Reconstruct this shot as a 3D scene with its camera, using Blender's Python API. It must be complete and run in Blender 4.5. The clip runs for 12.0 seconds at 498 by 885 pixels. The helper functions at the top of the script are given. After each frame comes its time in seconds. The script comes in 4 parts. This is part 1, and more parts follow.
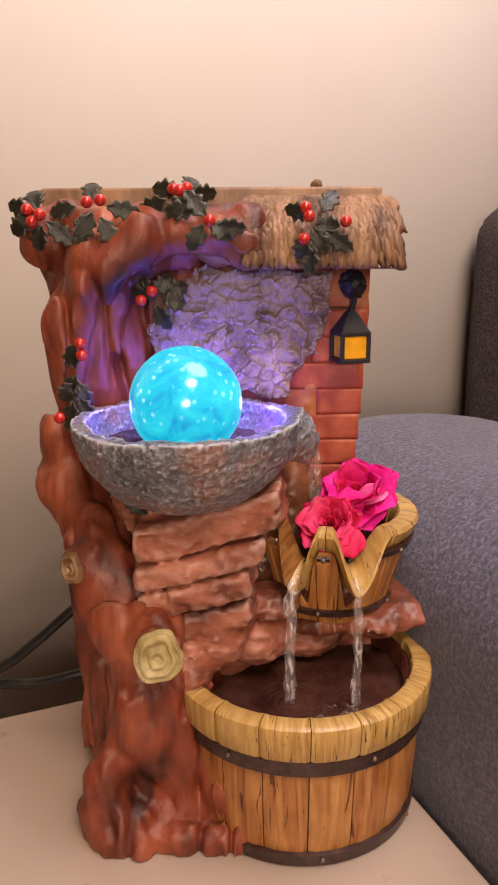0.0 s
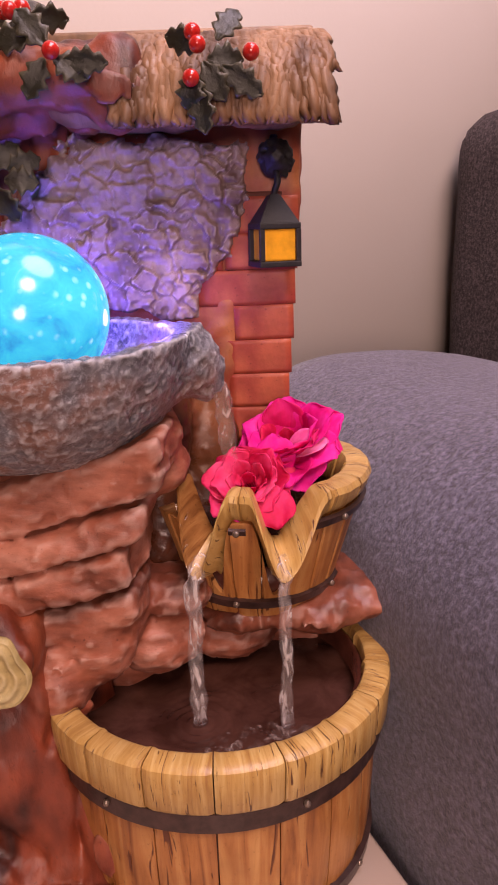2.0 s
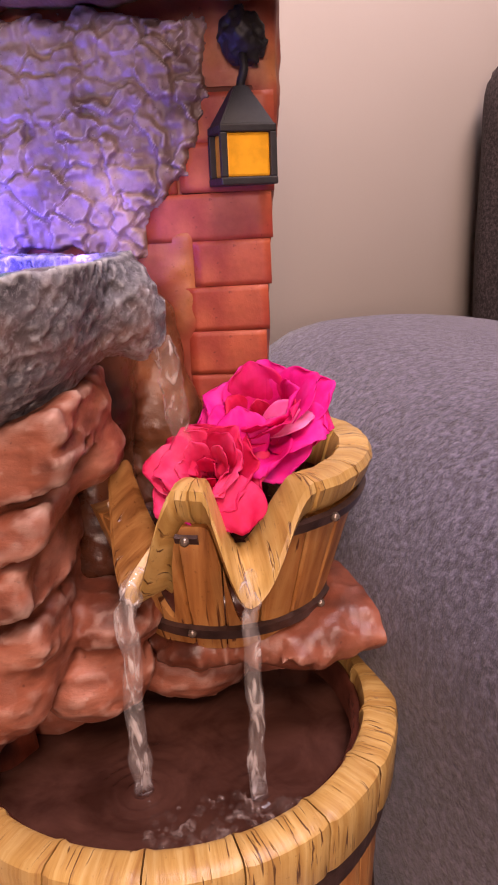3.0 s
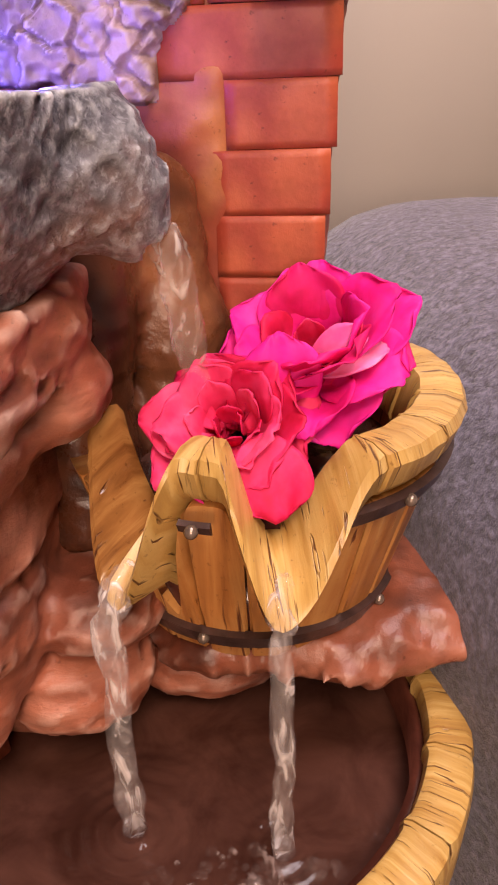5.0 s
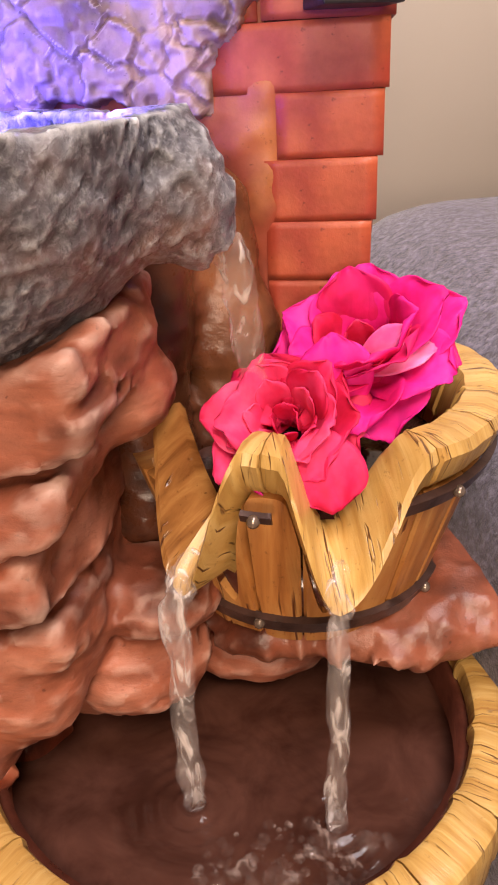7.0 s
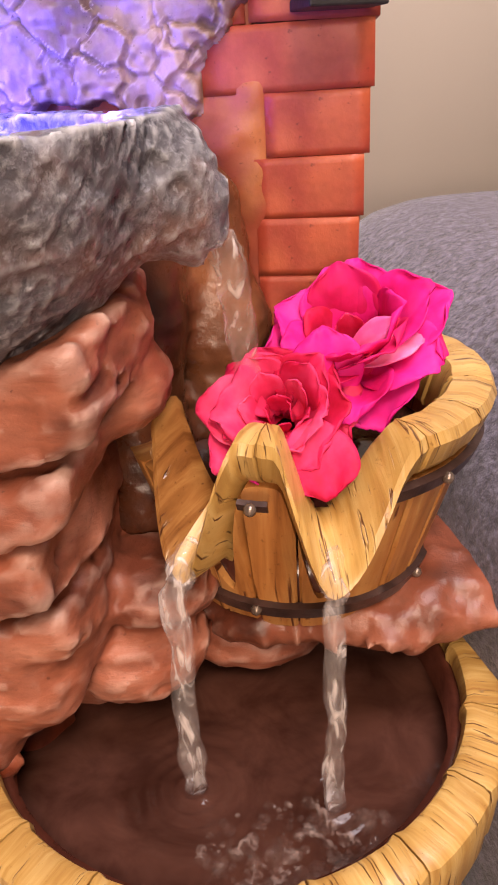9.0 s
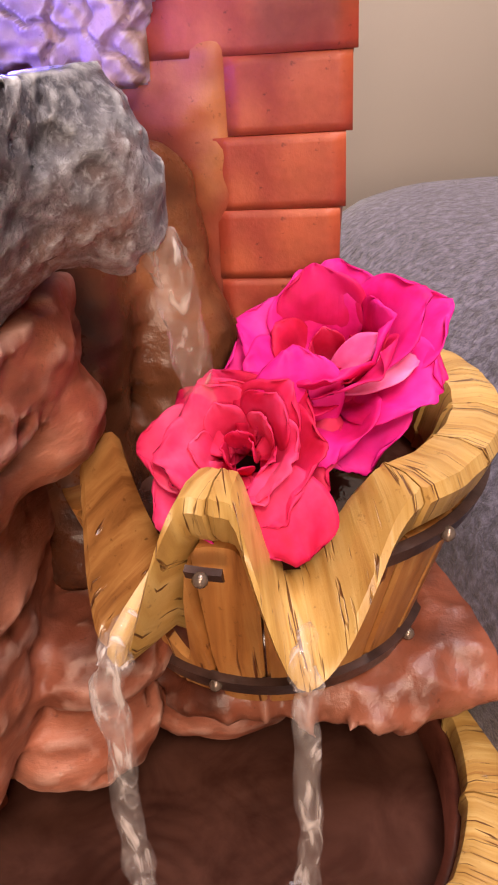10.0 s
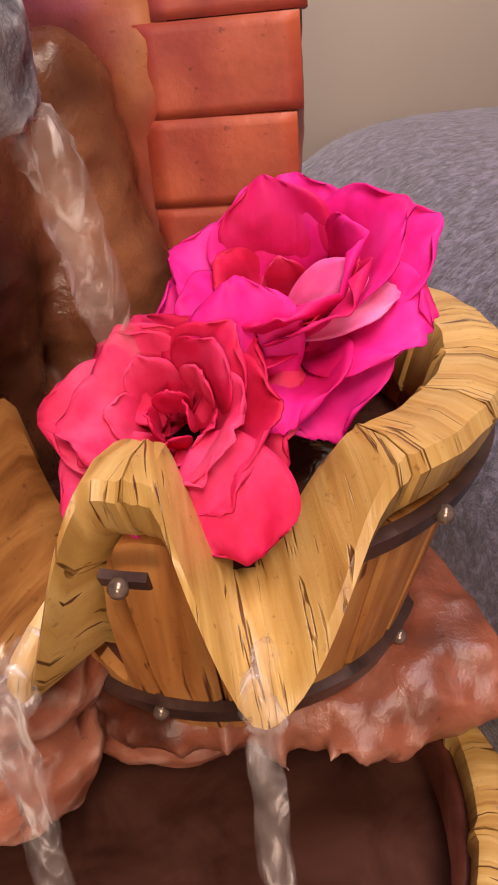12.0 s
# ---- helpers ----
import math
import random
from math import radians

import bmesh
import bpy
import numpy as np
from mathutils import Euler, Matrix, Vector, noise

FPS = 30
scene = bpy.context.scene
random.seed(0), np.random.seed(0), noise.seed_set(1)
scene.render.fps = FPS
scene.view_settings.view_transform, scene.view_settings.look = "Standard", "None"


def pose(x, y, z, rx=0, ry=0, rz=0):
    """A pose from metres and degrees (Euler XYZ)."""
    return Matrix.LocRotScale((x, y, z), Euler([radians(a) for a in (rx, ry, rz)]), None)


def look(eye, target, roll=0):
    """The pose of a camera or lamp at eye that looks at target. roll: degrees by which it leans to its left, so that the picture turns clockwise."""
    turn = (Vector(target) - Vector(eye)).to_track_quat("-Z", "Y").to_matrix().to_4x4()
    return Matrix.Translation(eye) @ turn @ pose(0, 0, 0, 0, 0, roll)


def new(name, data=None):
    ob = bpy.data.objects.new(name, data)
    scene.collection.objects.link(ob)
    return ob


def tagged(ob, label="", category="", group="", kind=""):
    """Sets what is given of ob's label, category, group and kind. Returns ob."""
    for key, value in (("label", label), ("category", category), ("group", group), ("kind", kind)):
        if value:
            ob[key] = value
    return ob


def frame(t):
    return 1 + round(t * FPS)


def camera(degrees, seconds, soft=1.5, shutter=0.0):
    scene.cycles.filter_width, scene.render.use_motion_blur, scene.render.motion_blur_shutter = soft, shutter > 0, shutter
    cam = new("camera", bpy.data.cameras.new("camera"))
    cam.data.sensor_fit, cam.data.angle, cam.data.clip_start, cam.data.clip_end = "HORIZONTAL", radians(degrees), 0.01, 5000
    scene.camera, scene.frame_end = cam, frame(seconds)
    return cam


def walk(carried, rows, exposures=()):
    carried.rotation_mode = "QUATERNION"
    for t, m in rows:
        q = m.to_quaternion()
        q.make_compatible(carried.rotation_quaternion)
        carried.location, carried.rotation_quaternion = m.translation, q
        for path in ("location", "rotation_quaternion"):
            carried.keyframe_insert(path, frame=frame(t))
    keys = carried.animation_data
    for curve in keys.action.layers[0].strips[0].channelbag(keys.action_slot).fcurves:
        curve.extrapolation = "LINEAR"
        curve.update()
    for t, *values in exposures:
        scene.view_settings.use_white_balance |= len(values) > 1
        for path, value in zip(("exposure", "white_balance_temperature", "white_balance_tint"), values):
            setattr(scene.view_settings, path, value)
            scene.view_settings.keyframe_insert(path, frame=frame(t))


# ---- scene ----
cam = camera(36.8, 12.0, soft=2.0)
PATH = [
    (0, (0.008, -0.013, 0.361), (-0.017, 1.922, -0.144), -0.3),
    (0.5, (0.011, 0.014, 0.35), (-0.02, 1.938, -0.193), -0.6),
    (1, (0.016, 0.047, 0.337), (0.027, 1.965, -0.23), -0.8),
    (1.5, (0.031, 0.074, 0.328), (0.034, 1.99, -0.246), -0.9),
    (2, (0.058, 0.105, 0.311), (0.038, 2.018, -0.271), -1.7),
    (2.5, (0.073, 0.15, 0.301), (0.005, 2.056, -0.303), -2.1),
    (2.7, (0.077, 0.167, 0.292), (0.014, 2.073, -0.31), -2.3),
    (4.3, (0.081, 0.261, 0.255), (-0.135, 2.099, -0.504), -3.1),
    (4.5, (0.078, 0.267, 0.258), (-0.158, 2.083, -0.547), -3.0),
    (5, (0.077, 0.273, 0.268), (-0.118, 2.054, -0.622), -1.5),
    (5.5, (0.077, 0.279, 0.262), (-0.175, 2.023, -0.685), -2.8),
    (6, (0.072, 0.27, 0.271), (-0.175, 2.022, -0.66), -2.6),
    (6.5, (0.072, 0.259, 0.275), (-0.145, 2.029, -0.631), -2.0),
    (7, (0.069, 0.262, 0.273), (-0.18, 2.033, -0.624), -2.6),
    (7.2, (0.067, 0.261, 0.274), (-0.195, 2.027, -0.627), -2.6),
    (9, (0.068, 0.256, 0.274), (-0.151, 2.027, -0.629), -3.1),
    (9.5, (0.067, 0.271, 0.28), (-0.138, 2.04, -0.63), -2.9),
    (10, (0.072, 0.297, 0.268), (-0.124, 2.053, -0.669), -2.9),
    (10.5, (0.074, 0.317, 0.259), (-0.117, 2.062, -0.7), -3.9),
    (11, (0.077, 0.328, 0.251), (-0.085, 2.065, -0.727), -4.3),
    (11.5, (0.081, 0.331, 0.247), (-0.074, 2.069, -0.73), -4.6),
    (12, (0.078, 0.329, 0.247), (-0.1, 2.062, -0.734), -4.8),
]
walk(cam, [(t, look(eye, target, roll)) for t, eye, target, roll in PATH], exposures=[(0, -0.22, 6500, 12), (1.0, -0.34, 6550, 24), (2.0, -0.22, 6400, 34), (2.7, -0.08, 6400, 30), (4.5, 0.06, 6750, 20), (5.5, 0.28, 6600, 14), (7.2, 0.32, 6500, 8), (9.5, 0.26, 6500, 12), (10.5, 0.08, 6450, 12), (12, -0.06, 6450, 14)])

# ---- light and exposure ----
world = bpy.data.worlds.new("room_world")
scene.world = world
world.use_nodes = True
world.node_tree.nodes["Background"].inputs[0].default_value = (1.0, 0.82, 0.68, 1)
world.node_tree.nodes["Background"].inputs[1].default_value = 0.005


def lamp(name, kind, m, power, colour, size=0.1):
    data = bpy.data.lights.new(name, kind)
    data.energy, data.color = power, colour
    if kind == "AREA":
        data.shape, data.size = "DISK", size
    else:
        data.shadow_soft_size = size
    ob = new(name, data)
    ob.matrix_world = m
    return ob


lamp("ceiling_lamp", "AREA", look((0.42, -0.70, 1.65), (0.0, 0.45, 0.1)), 27.0, (1.0, 0.77, 0.59), 0.6)
# Added frontal fill that lifts the rocks under the bowl; no known fixture.
lamp("front_fill", "AREA", look((0.10, -0.95, 0.50), (0.0, 0.42, 0.18)), 10.0, (1.0, 0.76, 0.58), 0.35)
# Unseen wash light, added to brighten the upper part of the wall.
lamp("wall_wash", "AREA", look((0.34, 0.36, 1.30), (0.28, 0.98, 0.50)), 14.0, (1.0, 0.90, 0.94), 0.7)
for lx, ly, power in ((-0.034, 0.464, 0.20), (-0.084, 0.425, 0.03), (0.014, 0.440, 0.09)):
    lamp("bowl_led", "POINT", pose(lx, ly, 0.268), power, (0.19, 0.13, 1.0), 0.006)


# ---- materials ----
def graph(name):
    m = bpy.data.materials.new(name)
    m.use_nodes = True
    nt = m.node_tree
    b = nt.nodes["Principled BSDF"]
    return m, nt, b


def node(nt, kind, **inputs):
    n = nt.nodes.new(kind)
    for k, v in inputs.items():
        n.inputs[k.replace("_", " ")].default_value = v
    return n


def coords(nt, scale=(1, 1, 1), shift=False):
    tc = nt.nodes.new("ShaderNodeTexCoord")
    mp = nt.nodes.new("ShaderNodeMapping")
    mp.inputs["Scale"].default_value = scale
    nt.links.new(tc.outputs["Object"], mp.inputs["Vector"])
    if shift:
        oi = nt.nodes.new("ShaderNodeObjectInfo")
        mul = nt.nodes.new("ShaderNodeMath")
        mul.operation = "MULTIPLY"
        mul.inputs[1].default_value = 37.0
        nt.links.new(oi.outputs["Random"], mul.inputs[0])
        nt.links.new(mul.outputs[0], mp.inputs["Location"])
    return mp.outputs["Vector"]


def noise_of(nt, vec, scale, detail=4.0, rough=0.55, distortion=0.0):
    n = node(nt, "ShaderNodeTexNoise", Scale=scale, Detail=detail, Roughness=rough, Distortion=distortion)
    nt.links.new(vec, n.inputs["Vector"])
    return n.outputs["Fac"]


def ramp(nt, fac, stops):
    r = nt.nodes.new("ShaderNodeValToRGB")
    e = r.color_ramp.elements
    while len(e) < len(stops):
        e.new(0.5)
    for el, (p, c) in zip(e, stops):
        el.position = p
        el.color = (*c, 1) if len(c) == 3 else c
    nt.links.new(fac, r.inputs["Fac"])
    return r.outputs["Color"]


def mix(nt, fac, a, b, kind="MIX"):
    n = nt.nodes.new("ShaderNodeMix")
    n.data_type, n.blend_type = "RGBA", kind
    for sock, v in ((n.inputs[0], fac), (n.inputs[6], a), (n.inputs[7], b)):
        if hasattr(v, "links"):
            nt.links.new(v, sock)
        else:
            sock.default_value = v if isinstance(v, float) else (*v, 1)
    return n.outputs[2]


def bump(nt, b, height, strength, distance):
    n = node(nt, "ShaderNodeBump", Strength=strength, Distance=distance)
    nt.links.new(height, n.inputs["Height"])
    if b.inputs["Normal"].links:
        nt.links.new(b.inputs["Normal"].links[0].from_socket, n.inputs["Normal"])
    nt.links.new(n.outputs[0], b.inputs["Normal"])


def edges(nt, low, high):
    """Dry-brushed wear on the ridges of a casting."""
    g = nt.nodes.new("ShaderNodeNewGeometry")
    return ramp(nt, g.outputs["Pointiness"], [(low, (0, 0, 0)), (high, (1, 1, 1))])


def resin(name, dark, mid, light, brush, brush_at=(0.52, 0.60), rough=0.42, stretch=(1, 1, 1), grain=90.0, depth=0.0012, brush_amount=0.8):
    m, nt, b = graph(name)
    v = coords(nt, stretch)
    big = noise_of(nt, v, 28.0, 3.0)
    col = ramp(nt, big, [(0.36, dark), (0.50, mid), (0.65, light)])
    fine = noise_of(nt, v, grain, 6.0, 0.65)
    col = mix(nt, 0.55, col, ramp(nt, fine, [(0.25, (0.35, 0.33, 0.33)), (0.6, (1.05, 1.0, 1.0))]), "MULTIPLY")
    speck = noise_of(nt, coords(nt), 420.0, 3.0, 0.7)
    pits = ramp(nt, speck, [(0.26, (0.25, 0.2, 0.2)), (0.36, (1, 1, 1))])
    col = mix(nt, 0.7, col, pits, "MULTIPLY")
    worn = mix(nt, noise_of(nt, v, 60.0, 4.0), (0, 0, 0), edges(nt, *brush_at))
    sep = nt.nodes.new("ShaderNodeMath")
    sep.operation = "MULTIPLY"
    nt.links.new(worn, sep.inputs[0])
    sep.inputs[1].default_value = brush_amount * 1.6
    sep.use_clamp = True
    col = mix(nt, sep.outputs[0], col, brush)
    nt.links.new(col, b.inputs["Base Color"])
    r = ramp(nt, fine, [(0.3, (rough + 0.2,) * 3), (0.7, (rough - 0.06,) * 3)])
    nt.links.new(r, b.inputs["Roughness"])
    bump(nt, b, fine, 0.55, depth)
    bump(nt, b, speck, 0.25, 0.0004)
    return m


def painted_wood(name, dark, mid, light, crack, stretch, rough=0.40, sparse=0.31):
    m, nt, b = graph(name)
    v = coords(nt, stretch, shift=True)
    grain = noise_of(nt, v, 1.0, 5.0, 0.6, 0.6)
    soft = noise_of(nt, coords(nt, shift=True), 45.0, 3.0)
    col = ramp(nt, grain, [(0.30, dark), (0.47, mid), (0.68, light)])
    col = mix(nt, 0.45, col, ramp(nt, soft, [(0.3, (0.55, 0.42, 0.30)), (0.65, (1.1, 1.05, 1.0))]), "MULTIPLY")
    lines = noise_of(nt, coords(nt, tuple(s * 1.35 for s in stretch), shift=True), 1.0, 2.0, 0.5, 1.9)
    mask = ramp(nt, lines, [(sparse, (0, 0, 0)), (sparse + 0.045, (1, 1, 1))])
    col = mix(nt, mask, crack, col)
    speck = noise_of(nt, coords(nt), 520.0, 3.0, 0.7)
    col = mix(nt, 0.5, col, ramp(nt, speck, [(0.28, (0.3, 0.22, 0.15)), (0.38, (1, 1, 1))]), "MULTIPLY")
    nt.links.new(col, b.inputs["Base Color"])
    b.inputs["Roughness"].default_value = rough
    bump(nt, b, mask, 0.55, 0.0010)
    bump(nt, b, grain, 0.35, 0.0007)
    bump(nt, b, speck, 0.2, 0.0003)
    return m


def plain(name, colour, rough=0.4, metal=0.0, vary=0.25, scale=80.0, depth=0.0004, coat=0.0):
    m, nt, b = graph(name)
    v = coords(nt)
    n = noise_of(nt, v, scale, 5.0, 0.6)
    lo = tuple(c * (1 - vary) for c in colour)
    hi = tuple(min(1.0, c * (1 + vary)) for c in colour)
    nt.links.new(ramp(nt, n, [(0.3, lo), (0.7, hi)]), b.inputs["Base Color"])
    b.inputs["Roughness"].default_value, b.inputs["Metallic"].default_value = rough, metal
    b.inputs["Coat Weight"].default_value = coat
    bump(nt, b, n, 0.4, depth)
    return m


BARK = resin("red_brown_bark", (0.042, 0.009, 0.005), (0.22, 0.044, 0.018), (0.36, 0.094, 0.040), (0.50, 0.24, 0.16),
             (0.52, 0.63), 0.40, (1, 1, 0.40), 120.0, 0.0018, 0.7)
ROCK = resin("red_brown_rock", (0.150, 0.042, 0.023), (0.36, 0.115, 0.064), (0.50, 0.205, 0.132), (0.72, 0.50, 0.42),
             (0.510, 0.585), 0.44, (0.8, 0.8, 1.7), 110.0, 0.0015, 1.0)
DAMPROCK = resin("damp_brown_rock", (0.080, 0.022, 0.012), (0.230, 0.068, 0.036), (0.34, 0.125, 0.074), (0.55, 0.34, 0.27),
                 (0.52, 0.61), 0.30, (1, 1, 1), 100.0, 0.0014, 0.6)
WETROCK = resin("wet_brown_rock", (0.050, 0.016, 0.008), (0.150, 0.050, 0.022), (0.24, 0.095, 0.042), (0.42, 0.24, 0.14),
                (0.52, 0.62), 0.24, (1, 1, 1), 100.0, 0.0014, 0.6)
WALLRED = resin("brick_red_plaster", (0.20, 0.036, 0.018), (0.36, 0.075, 0.036), (0.50, 0.18, 0.060), (0.5, 0.22, 0.14),
                (0.56, 0.70), 0.46, (1, 1, 1), 70.0, 0.0008, 0.4)
BRICK = resin("red_brick_paint", (0.26, 0.035, 0.020), (0.40, 0.060, 0.034), (0.48, 0.105, 0.045), (0.55, 0.25, 0.16),
              (0.58, 0.75), 0.48, (1, 1, 1), 75.0, 0.0008, 0.4)
MORTAR = plain("dark_mortar", (0.09, 0.020, 0.012), 0.7)
STONE = resin("grey_stone_paint", (0.080, 0.082, 0.108), (0.185, 0.178, 0.205), (0.29, 0.150, 0.115), (0.80, 0.80, 0.85),
              (0.505, 0.565), 0.25, (1, 1, 1), 150.0, 0.0016, 1.0)
nt, b = STONE.node_tree, STONE.node_tree.nodes["Principled BSDF"]
pitted = noise_of(nt, coords(nt), 480.0, 6.0, 0.74, 0.3)
fleck = ramp(nt, pitted, [(0.50, (0, 0, 0)), (0.66, (0.62, 0.62, 0.62))])
nt.links.new(mix(nt, fleck, b.inputs["Base Color"].links[0].from_socket, (0.55, 0.55, 0.60)), b.inputs["Base Color"])
bump(nt, b, pitted, 0.9, 0.0016)
PATCH = resin("weathered_plaster", (0.16, 0.10, 0.10), (0.33, 0.23, 0.22), (0.46, 0.34, 0.33), (0.74, 0.64, 0.62),
              (0.52, 0.62), 0.34, (1, 1, 1), 130.0, 0.0012, 0.9)
THATCH = resin("thatch_paint", (0.10, 0.045, 0.020), (0.24, 0.125, 0.060), (0.36, 0.20, 0.10), (0.56, 0.38, 0.22),
               (0.52, 0.64), 0.42, (1.6, 0.5, 0.5), 140.0, 0.0010, 0.7)
WOOD = painted_wood("ochre_barrel_wood", (0.20, 0.062, 0.014), (0.41, 0.170, 0.045), (0.54, 0.29, 0.098), (0.12, 0.034, 0.010), (28, 130, 13), 0.36, 0.305)
RIMWOOD = painted_wood("pale_barrel_rim_wood", (0.36, 0.185, 0.050), (0.50, 0.305, 0.088), (0.62, 0.43, 0.165), (0.12, 0.048, 0.015), (24, 400, 24), 0.32, 0.322)
WETWOOD = painted_wood("wet_brown_rim_wood", (0.13, 0.050, 0.014), (0.25, 0.110, 0.032), (0.40, 0.215, 0.070), (0.07, 0.024, 0.010), (24, 300, 24), 0.20, 0.34)
INNER = plain("wet_barrel_inside", (0.075, 0.022, 0.014), 0.22, 0.0, 0.45, 60.0, 0.0012)
HOOP = plain("dark_hoop_paint", (0.050, 0.026, 0.022), 0.32, 0.15, 0.5, 150.0, 0.0006)
RIVET = plain("worn_rivet", (0.20, 0.15, 0.12), 0.25, 0.6, 0.5, 400.0)
BLACK = plain("black_lantern_paint", (0.014, 0.012, 0.013), 0.55, 0.0, 0.4, 300.0, 0.0006)
AMBER = plain("amber_pane_paint", (0.86, 0.40, 0.015), 0.30, 0.0, 0.16, 160.0, 0.0003, 0.3)
LEAF = resin("dark_holly_green", (0.010, 0.009, 0.005), (0.028, 0.027, 0.015), (0.055, 0.050, 0.028), (0.20, 0.17, 0.10), (0.53, 0.66), 0.30, (1, 1, 1), 240.0, 0.0012, 0.7)
BERRY = plain("red_berry_gloss", (0.50, 0.022, 0.014), 0.16, 0.0, 0.3, 300.0, 0.0002, 0.5)
CUT = resin("cut_branch_wood", (0.26, 0.19, 0.06), (0.50, 0.40, 0.17), (0.66, 0.57, 0.30), (0.75, 0.68, 0.45), (0.52, 0.62), 0.4, (1, 1, 1), 160.0, 0.0008, 0.6)
OLDCUT = resin("brown_branch_wood", (0.12, 0.06, 0.025), (0.26, 0.14, 0.06), (0.38, 0.24, 0.11), (0.5, 0.38, 0.22), (0.52, 0.62), 0.45, (1, 1, 1), 160.0, 0.0008, 0.6)
CABLE = plain("black_cable", (0.012, 0.011, 0.011), 0.4, 0.0, 0.2)


def petal_material(name, deep, mid, pale):
    m, nt, b = graph(name)
    v = coords(nt)
    n = noise_of(nt, v, 90.0, 4.0)
    veins = noise_of(nt, coords(nt, (1, 1, 0.2)), 420.0, 3.0)
    col = ramp(nt, n, [(0.28, deep), (0.5, mid), (0.78, pale)])
    col = mix(nt, 0.25, col, ramp(nt, veins, [(0.3, (0.7, 0.5, 0.6)), (0.7, (1, 1, 1))]), "MULTIPLY")
    nt.links.new(col, b.inputs["Base Color"])
    b.inputs["Roughness"].default_value = 0.62
    b.inputs["Specular IOR Level"].default_value = 0.22
    b.inputs["Subsurface Weight"].default_value = 0.12
    b.inputs["Subsurface Radius"].default_value = (0.004, 0.001, 0.001)
    b.inputs["Subsurface Scale"].default_value = 1.0
    bump(nt, b, veins, 0.25, 0.0004)
    return m


PINK = petal_material("magenta_petal", (0.60, 0.005, 0.12), (0.80, 0.012, 0.26), (0.86, 0.045, 0.42))
CRIMSON = petal_material("crimson_petal", (0.44, 0.004, 0.030), (0.64, 0.012, 0.085), (0.78, 0.055, 0.20))
DEEP = petal_material("deep_magenta_petal", (0.48, 0.004, 0.06), (0.66, 0.008, 0.13), (0.78, 0.02, 0.24))
ROSY = petal_material("rose_pink_petal", (0.62, 0.012, 0.07), (0.76, 0.035, 0.14), (0.86, 0.11, 0.26))
BLUSH = petal_material("pale_pink_petal", (0.80, 0.06, 0.30), (0.86, 0.14, 0.42), (0.90, 0.30, 0.58))


def water_material(name, tint, clear, rough=0.08):
    """Aerated water: partly see-through, with a bright sheen."""
    m, nt, b = graph(name)
    n = noise_of(nt, coords(nt, (1, 1, 0.30)), 190.0, 2.0, 0.5, 1.4)
    b.inputs["Base Color"].default_value = (*tint, 1)
    b.inputs["Roughness"].default_value = rough
    b.inputs["IOR"].default_value = 1.33
    b.inputs["Coat Weight"].default_value = 0.6
    nt.links.new(ramp(nt, n, [(0.40, (clear * 0.25,) * 3), (0.56, (clear * 0.6,) * 3), (0.70, (min(1.0, clear * 3.2),) * 3)]), b.inputs["Alpha"])
    bump(nt, b, n, 0.7, 0.002)
    return m


STREAM = water_material("falling_water", (0.74, 0.66, 0.64), 0.25)
BUBBLE = water_material("bubble_film", (0.42, 0.30, 0.26), 0.13)
POOL, nt, b = graph("pool_water")
b.inputs["Base Color"].default_value = (0.085, 0.030, 0.022, 1)
b.inputs["Roughness"].default_value = 0.05
b.inputs["IOR"].default_value = 1.33
nt.links.new(ramp(nt, noise_of(nt, coords(nt), 42.0, 4.0, 0.6, 0.8), [(0.3, (0.034, 0.012, 0.008)), (0.7, (0.092, 0.038, 0.027))]), b.inputs["Base Color"])
bump(nt, b, noise_of(nt, coords(nt), 120.0, 3.0, 0.5, 0.6), 0.22, 0.0020)

BALL, nt, b = graph("lit_crackle_glass")
v = coords(nt)
cr = node(nt, "ShaderNodeTexVoronoi", Scale=190.0)
cr.feature = "F1"
nt.links.new(v, cr.inputs["Vector"])
glow = ramp(nt, noise_of(nt, v, 55.0, 5.0, 0.6, 0.7), [(0.28, (0.0, 0.20, 0.62)), (0.44, (0.0, 0.58, 0.84)), (0.66, (0.03, 0.82, 0.92)), (0.82, (0.5, 0.95, 1.0))])
spark = ramp(nt, cr.outputs["Distance"], [(0.08, (1.0, 1.0, 1.0)), (0.34, (0, 0, 0))])
spark = mix(nt, ramp(nt, noise_of(nt, v, 70.0, 3.0), [(0.46, (0, 0, 0)), (0.58, (1, 1, 1))]), (0, 0, 0), spark)
glow = mix(nt, 0.62, glow, spark, "ADD")
b.inputs["Base Color"].default_value = (0.02, 0.20, 0.30, 1)
b.inputs["Roughness"].default_value = 0.16
b.inputs["Coat Weight"].default_value = 0.15
nt.links.new(glow, b.inputs["Emission Color"])
b.inputs["Emission Strength"].default_value = 0.95

PAINT, nt, b = graph("cream_wall_paint")
v = coords(nt)
nt.links.new(ramp(nt, noise_of(nt, v, 2.5, 4.0), [(0.3, (0.75, 0.66, 0.57)), (0.7, (0.80, 0.71, 0.63))]), b.inputs["Base Color"])
b.inputs["Roughness"].default_value = 0.75
bump(nt, b, noise_of(nt, v, 240.0, 4.0), 0.12, 0.001)

